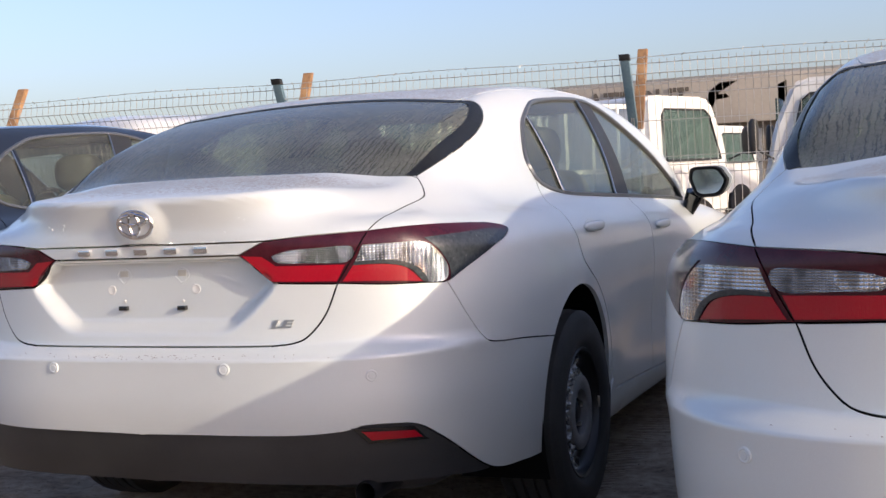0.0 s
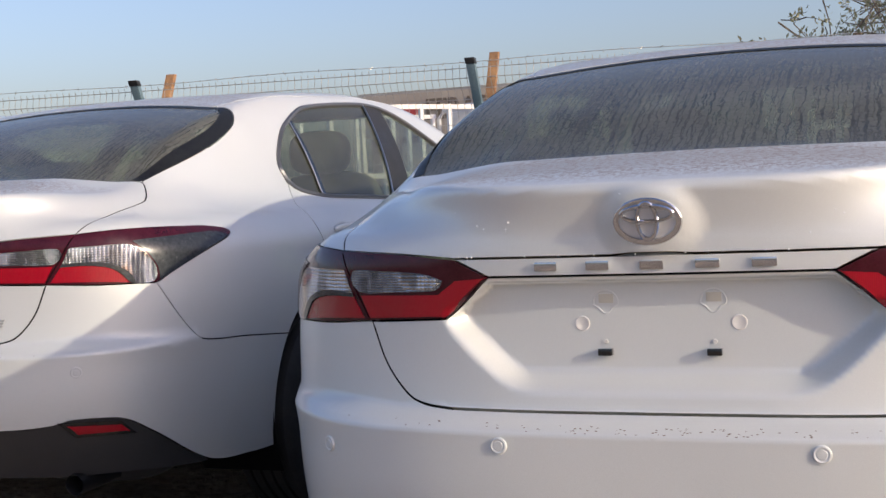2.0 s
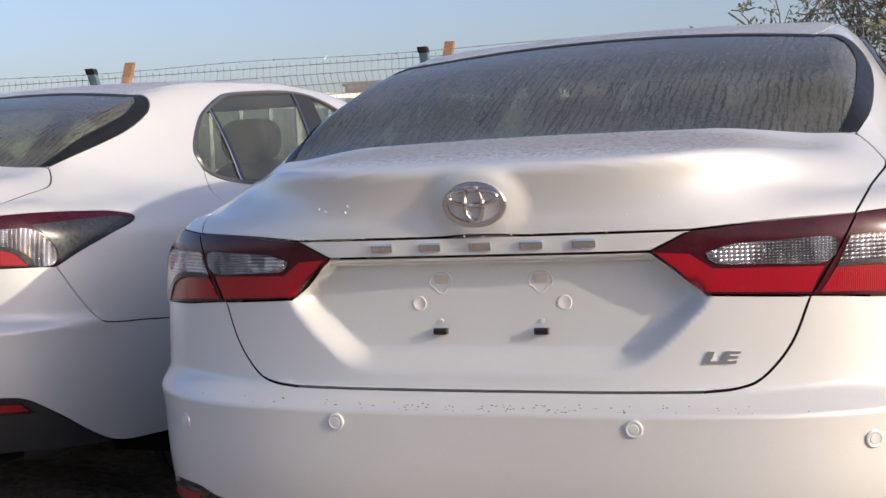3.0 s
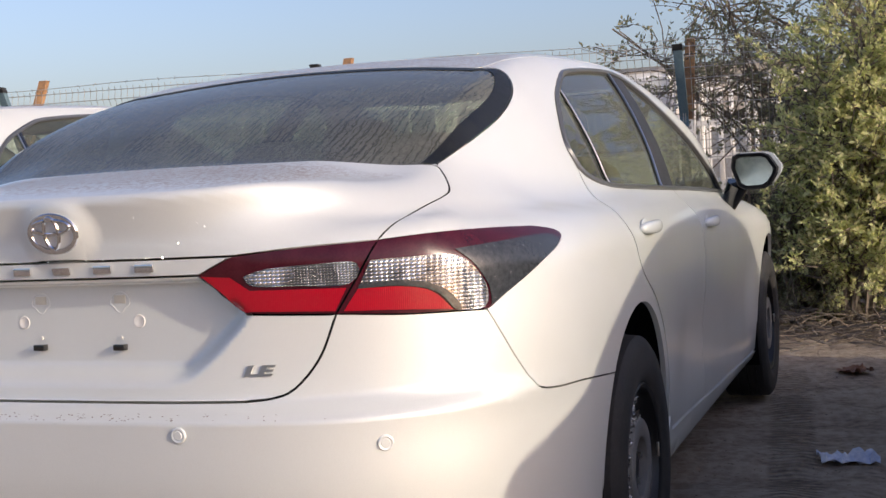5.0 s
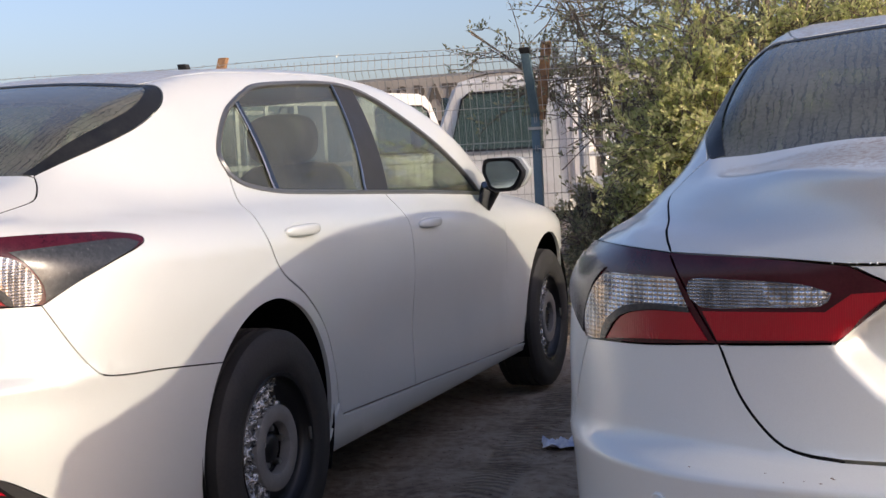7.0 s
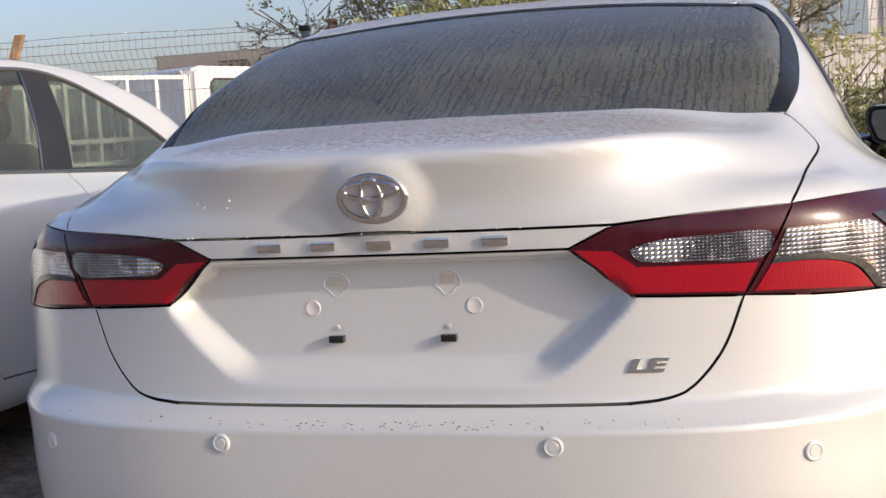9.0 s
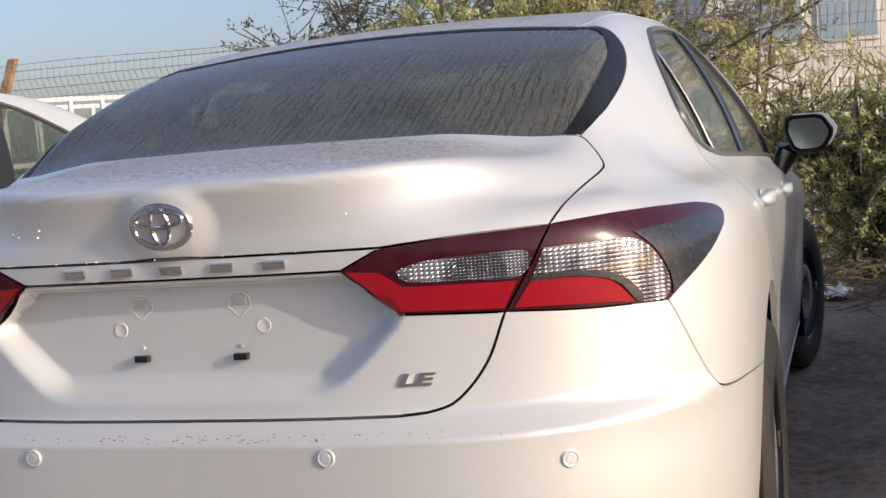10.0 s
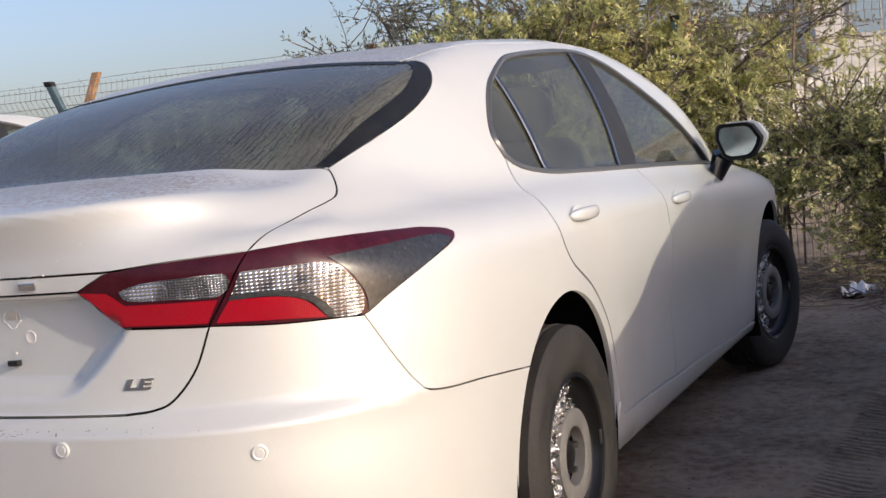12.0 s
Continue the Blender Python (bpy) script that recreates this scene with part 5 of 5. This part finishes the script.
def light_truck(x, y, turn, label, cage, bars=12, hoop=2.1):
    """A cab-over light lorry: cab with side glass, and a railed bed behind."""
    t = thing("light_truck", label, "truck", "white lorries behind the fence")
    cab = bmesh.new()
    side = [(-0.72, 0.55), (-0.80, 1.0), (-0.70, 1.50), (-0.52, 1.92), (-0.40, 1.98), (0.62, 2.0), (0.72, 1.94), (0.74, 0.55)]
    for s in (-0.80, 0.80):
        ring = [cab.verts.new((a, s * (1 if b < 1.25 else 0.93), b)) for a, b in side]
        if s < 0:
            first = ring
            cab.faces.new(ring)
        else:
            cab.faces.new(ring[::-1])
    for k in range(len(side)):
        cab.faces.new((first[k], ring[k], ring[(k + 1) % len(side)], first[(k + 1) % len(side)]))
    bmesh.ops.recalc_face_normals(cab, faces=cab.faces)
    bmesh.ops.bevel(cab, geom=cab.edges[:], offset=0.05, segments=3, affect="EDGES", clamp_overlap=True)
    cabin = part("cab", cab, PLAIN_WHITE, t, "white cab", smooth=50)
    for s in (-1, 1):
        pane = bmesh.new()
        q = [(-0.56, 1.22), (-0.42, 1.76), (-0.34, 1.82), (0.38, 1.83), (0.44, 1.76), (0.44, 1.22)]
        lo = [pane.verts.new((a, s * (0.812 - max(0, b - 1.25) * 0.10), b)) for a, b in q]
        pane.faces.new(lo)
        bmesh.ops.solidify(pane, geom=pane.faces[:], thickness=0.012)
        part("side_window", pane, TRUCK_GLASS, cabin, "green-tinted side window", smooth=None)
        frame_pts = [Vector((a, s * (0.815 - max(0, b - 1.25) * 0.10), b)) for a, b in q]
        part("window_seal", bead(frame_pts, 0.014), BLACK_TRIM, cabin)
        part("mirror_arm", tube(bmesh.new(), (-0.7, s * 0.82, 1.2), (-0.85, s * 1.0, 1.3), 0.012), BLACK_TRIM, cabin)
        part("side_mirror", soft_box(-0.92, -0.82, s * 1.0 - 0.09, s * 1.0 + 0.09, 1.25, 1.6), BLACK_TRIM, cabin)
        for wx in (-0.1, 2.6):
            part("wheel", lathe([(-0.1, 0.2), (-0.1, 0.36), (-0.08, 0.38), (0.08, 0.38), (0.1, 0.36), (0.1, 0.2), (0.05, 0.1), (0.05, 0)], 32), RUBBER, t).matrix_local = pose(wx, s * 0.72, 0.38, 0, 0, 90 if s > 0 else -90)
    part("windscreen", boxed(-0.74, -0.70, -0.66, 0.66, 1.25, 1.8, 0.01, Matrix.Translation((0.06, 0, 0))), TRUCK_GLASS, cabin)
    part("chassis", boxed(-0.6, 3.6, -0.5, 0.5, 0.45, 0.72), BLACK_TRIM, t)
    part("bed_floor", boxed(0.84, 3.8, -0.86, 0.86, 0.78, 0.88, 0.01), PLAIN_WHITE, t)
    for s in (-0.85, 0.85):
        for k in range(bars):
            part("stake", boxed(0.88 + k * 2.88 / (bars - 1), 0.93 + k * 2.88 / (bars - 1), s - 0.02, s + 0.02, 0.88, cage, 0.006), PLAIN_WHITE, t)
        for z in (1.12, 1.45, cage - 0.03) if bars > 8 else (1.12, cage - 0.03):
            part("rail", boxed(0.86, 3.82, s - 0.016, s + 0.016, z - 0.025, z + 0.025), PLAIN_WHITE, t)
    head = bead([Vector((0.84, s, z)) for s, z in ((-0.8, 0.9), (-0.8, hoop - 0.1), (-0.7, hoop), (0.7, hoop), (0.8, hoop - 0.1), (0.8, 0.9))], 0.03, closed=False)
    part("headboard_frame", head, PLAIN_WHITE, t)
    t.matrix_basis = pose(x, y, level(x, y), 0, 0, turn)
    return t


light_truck(-1.5, 10.4, 4, "white light lorry with a barred cargo cage", 1.9)
light_truck(-4.2, 12.4, 242, "white light lorry with side rails on its bed", 1.88, 8, 1.92)
light_truck(-5.7, 24.1, 242, "white light lorry parked behind others", 1.75)

van = thing("white_van", "white van parked beyond the wire fence", "van")
part("body", soft_box(-0.85, 0.85, -2.2, 2.2, 0.35, 1.84, 5, 8), PLAIN_WHITE, van)
for s in (-1, 1):
    part("window_band", soft_box(s * 0.74 - 0.1, s * 0.74 + 0.1, -1.8, 1.5, 1.22, 1.68, 6), BAND, van)
    for y in (-1.4, 1.4):
        part("wheel", lathe([(-0.1, 0.2), (-0.1, 0.31), (0.1, 0.31), (0.1, 0.2), (0.05, 0)], 28), RUBBER, van).matrix_local = pose(s * 0.76, y, 0.31, 0, 0, 0 if s > 0 else 180)
van.matrix_basis = pose(-8.6, 7.6, level(-8.6, 7.6), 0, 0, 60)

# dark saloon beside the row
DARK = copy_thing(CAR_B, pose(-4.95, 0.95, 0.06, 0, 0, 1.0))
DARK.name = "dark_saloon_car"
tagged(DARK, "glossy black saloon car with chrome window line", "car", "parked dark saloon")
recoloured = {}
for o in DARK.children_recursive:
    if o.type == "MESH" and o.data.materials and o.data.materials[0] == PAINT:
        if o.data.name not in recoloured:
            recoloured[o.data.name] = o.data.copy()
            recoloured[o.data.name].materials[0] = DARK_PAINT
        o.data = recoloured[o.data.name]

WHITE_WALL = grained("white_corrugated_wall", (0.70, 0.69, 0.66), (0.60, 0.58, 0.54), 1.5, 0.7, 20.0, 0.1)
hoarding = tagged(new("corrugated_hoarding"), "white corrugated metal hoarding beyond the shrubs", "hoarding")
for k in range(64):
    part("sheet_rib", boxed(1.6 + k * 0.12, 1.70 + k * 0.12, 12.0, 12.05, 0.02, 1.45, 0.01), WHITE_WALL, hoarding)
part("backing_sheet", boxed(1.5, 9.4, 12.05, 12.07, 0.0, 1.42), WALL, hoarding)
part("top_rail", boxed(1.5, 9.4, 11.98, 12.08, 1.45, 1.50), WHITE_WALL, hoarding)

GLAZING = grained("blue_grey_glazing", (0.20, 0.30, 0.38), (0.26, 0.36, 0.44), 1.0, 0.12, 20.0, 0.0, coat=0.5)
block = thing("white_building", "white building with blue-grey gridded glazing above", "building")
part("wall", boxed(0, 11.0, 0, 4.0, -0.3, 3.7), WHITE_WALL, block)
part("plinth", boxed(-0.02, 11.02, -0.04, 0.0, -0.3, 0.9), WALL, block)
part("parapet", boxed(-0.08, 11.08, -0.10, 4.08, 3.7, 3.9, 0.02), WHITE_WALL, block)
for col in range(9):
    w = part("window", boxed(0.50 + col * 1.15, 1.45 + col * 1.15, -0.05, 0.05, 2.1, 3.35, 0.01), WHITE_WALL, block)
    for k in range(2):
        part("pane", boxed(0.54 + col * 1.15 + k * 0.45, 0.96 + col * 1.15 + k * 0.45, -0.06, -0.04, 2.16, 3.29), GLAZING, w)
block.matrix_basis = pose(2.0, 17.0, 0, 0, 0, 16)
hoarding.matrix_basis = Matrix.Translation((1.6, 12, 0)) @ pose(0, 0, 0, 0, 0, 24) @ Matrix.Translation((-1.6, -12, 0))


# ---- shrubs ----
BARK = grained("grey_brown_bark", (0.16, 0.12, 0.09), (0.22, 0.18, 0.14), 12.0, 0.9, 90.0, 0.4)


def leaf_material(name, a, b, c):
    g = Mat(name, a, 0.5)
    geo = g.node("NewGeometry")
    rnd = geo.outputs["Random Per Island"]
    g.set("Base Color", g.mix(g.curve(rnd, 0.0, 0.7), a, g.mix(g.curve(rnd, 0.75, 1.0), b, c)))
    g.b.inputs["Subsurface Weight"].default_value = 0.0
    g.b.inputs["Transmission Weight"].default_value = 0.0
    thin = g.node("BsdfTranslucent")
    g.link(g.mix(rnd, a, b), thin.inputs[0])
    mix = g.node("MixShader", Fac=0.5)
    g.link(g.b.outputs[0], mix.inputs[1])
    g.link(thin.outputs[0], mix.inputs[2])
    g.link(mix.outputs[0], g.t.nodes["Material Output"].inputs[0])
    return g.m


LEAF = leaf_material("olive_green_leaf", (0.40, 0.44, 0.15), (0.78, 0.76, 0.40), (0.76, 0.62, 0.36))
LEAF_GREY = leaf_material("grey_green_leaf", (0.22, 0.23, 0.125), (0.38, 0.36, 0.22), (0.46, 0.38, 0.25))


def shrub(name, label, root, stems, spread, height, twigs, leaves, leaf, size, seed, lean=(0, 0), droop=0.0, category="shrub", low=0.25, thick=1.0):
    """Stems that fork into limbs and twigs; leaves sit along the twigs."""
    rng = random.Random(seed)
    t = thing(name, label, category)
    lv, lf, wood_lines = [], [], []

    def leaf_at(p, d):
        a = Vector((rng.gauss(0, 1), rng.gauss(0, 1), rng.gauss(0, 1)))
        along = (d * 0.6 + a * 0.5 + Vector((0, 0, 0.15))).normalized()
        across = along.cross(Vector((rng.gauss(0, 1), rng.gauss(0, 1), rng.gauss(0, 1)))).normalized()
        up = along.cross(across)
        s = size * rng.uniform(0.65, 1.35)
        k = len(lv)
        for q in (p, p + along * s * 0.5 + across * s * 0.23 + up * s * 0.05, p + along * s, p + along * s * 0.5 - across * s * 0.23 + up * s * 0.05):
            lv.append(tuple(q))
        lf.extend(((k, k + 1, k + 2), (k, k + 2, k + 3)))

    verts, faces = [], []
    for _ in range(stems):
        az = rng.uniform(0, 2 * math.pi)
        out = spread * math.sqrt(rng.random())
        end = Vector((lean[0] + out * math.cos(az), lean[1] + out * 0.6 * math.sin(az), height * rng.uniform(0.6, 1.0) * (1 - 0.25 * (out / spread) ** 2)))
        start = Vector((rng.uniform(-0.25, 0.25) * spread, rng.uniform(-0.2, 0.2), 0))
        bend = Vector((rng.uniform(-0.15, 0.15), rng.uniform(-0.15, 0.15), 0.25 * height))
        pts = [start * (1 - s) ** 2 + (start * 0.5 + end * 0.3 + bend) * 2 * s * (1 - s) + end * s * s for s in np.linspace(0, 1, 9)]
        wire(verts, faces, pts, (0.008 + 0.008 * rng.random()) * thick)
        for _ in range(twigs):
            s = low + (1 - low) * rng.random()
            i = min(int(s * 8), 7)
            p = pts[i].lerp(pts[i + 1], s * 8 - i)
            d = Vector((rng.gauss(0, 1), rng.gauss(0, 0.8), rng.gauss(0.25, 0.7) - droop)).normalized()
            n = rng.uniform(0.22, 0.55) * (0.6 + 0.5 * spread / 1.3)
            branch = [p + d * n * f + Vector((0, 0, -0.10 * n * f * f)) + Vector((rng.gauss(0, 0.012), rng.gauss(0, 0.012), rng.gauss(0, 0.012))) for f in (0, 0.33, 0.66, 1.0)]
            wire(verts, faces, branch, 0.0045)
            for _ in range(3):
                q = branch[rng.randrange(1, 4)]
                e = (d + Vector((rng.gauss(0, 0.8), rng.gauss(0, 0.8), rng.gauss(0.1, 0.7)))).normalized()
                m = rng.uniform(0.10, 0.26)
                wire(verts, faces, [q, q + e * m * 0.5, q + e * m + Vector((0, 0, -0.02))], 0.0022)
                for _ in range(leaves):
                    leaf_at(q + e * m * rng.random() ** 0.7 + Vector((rng.gauss(0, 0.012), rng.gauss(0, 0.012), rng.gauss(0, 0.012))), e)
    for nm, v, f, mat in (("trunk", verts, faces, BARK), ("crown", lv, lf, leaf)):
        me = bpy.data.meshes.new(nm)
        me.from_pydata([tuple(q) for q in v], [], f)
        me.materials.append(mat)
        o = new(nm, me)
        o.parent = t
        if nm == "crown":
            tagged(o, kind="stuff")
    t.matrix_basis = Matrix.Translation((root[0], root[1], level(root[0], root[1]) - 0.02))
    return t


for sx, sy, wide, tall, number, seed in ((1.16, 5.30, 0.46, 1.9, 15, 3), (1.6, 5.45, 0.68, 2.5, 20, 31), (2.35, 5.75, 0.75, 2.7, 12, 32), (3.1, 6.1, 0.8, 2.5, 7, 33)):
    tagged(shrub("olive_shrub", "dense yellow-green shrub before the fence", (sx, sy), number, wide, tall, 24, 30, LEAF, 0.038, seed, low=0.2), group="shrubs along the fence")
shrub("grey_tree", "open grey-green tree with thin overhanging boughs", (1.95, 6.7), 30, 1.9, 3.2, 16, 15, LEAF_GREY, 0.036, 5, (0.1, -0.3), low=0.5, category="tree", thick=0.8)
shrub("low_shrub", "low green shrub with dry stems at its foot", (4.2, 5.75), 40, 1.1, 1.5, 22, 22, LEAF, 0.031, 11, low=0.05)
shrub("low_shrub", "low grey-green shrub at the foot of the fence", (0.75, 5.55), 24, 0.55, 0.95, 18, 16, LEAF_GREY, 0.032, 12, low=0.05)

shrub("grey_tree", "sparse grey tree with thin leaning boughs", (0.9, 6.25), 13, 1.05, 2.9, 12, 9, LEAF_GREY, 0.036, 21, (-1.05, -0.15), low=0.70, category="tree", thick=0.55)

# dead twigs and leaf litter under the shrubs
rng = random.Random(4)
lines = []
for _ in range(1300):
    x, y = rng.uniform(0.1, 5.2), rng.gauss(5.0, 0.26)
    a, n = rng.gauss(0, 0.7), rng.uniform(0.06, 0.42)
    z = level(x, y) + rng.uniform(0.005, 0.16) * max(0.1, min(1.0, (y - 4.5) / 0.7))
    lines.append([Vector((x, y, z)), Vector((x + n * 0.5 * math.cos(a), y + n * 0.5 * math.sin(a), z + rng.uniform(-0.01, 0.05))), Vector((x + n * math.cos(a), y + n * math.sin(a), max(level(x, y) + 0.003, z + rng.uniform(-0.06, 0.03))))])
tagged(wire_mesh("dead_twigs", lines, 0.004, BARK), "dry brown twigs heaped under the shrubs", "twigs", kind="stuff")

# ---- litter ----
PAPER = grained("white_blue_paper", (0.72, 0.74, 0.80), (0.40, 0.46, 0.62), 16.0, 0.7, 60.0, 0.1)
BAG = Mat("thin_white_plastic", (0.80, 0.80, 0.80), 0.3).m
DRY = grained("dry_brown_leaf", (0.14, 0.06, 0.035), (0.20, 0.10, 0.06), 20.0, 0.8, 90.0, 0.3)


def crumple(name, label, category, x, y, size, rise, material, seed, turn=0):
    """A creased sheet lying on the ground."""
    rng = random.Random(seed)
    bm = bmesh.new()
    bmesh.ops.create_grid(bm, x_segments=12, y_segments=8, size=0.5)
    for v in bm.verts:
        p = v.co.copy()
        v.co = Vector((p.x * size[0] + 0.02 * rng.gauss(0, 1) * size[0], p.y * size[1] + 0.03 * rng.gauss(0, 1) * size[1], rise * (0.12 + abs(noise.noise(p * 3.1 + Vector((seed, 0, 0))))) * (0.6 + 0.8 * rng.random())))
    bmesh.ops.solidify(bm, geom=bm.faces[:], thickness=0.002)
    o = tagged(obj(name, bm, material, 20), label, category)
    o.matrix_basis = pose(x, y, level(x, y) + 0.002, 0, 0, turn)
    return o


crumple("paper_scrap", "creased white and blue paper scrap on the sand", "litter", 1.29, 1.6, (0.20, 0.12), 0.06, PAPER, 3, 12)
crumple("plastic_bag", "crumpled thin white plastic bag on the sand", "litter", 3.84, 4.85, (0.24, 0.20), 0.10, BAG, 6, 10)
crumple("dry_leaf", "dry red-brown leaf lying on the sand", "leaf", 1.22, 3.53, (0.13, 0.14), 0.05, DRY, 9, 40)
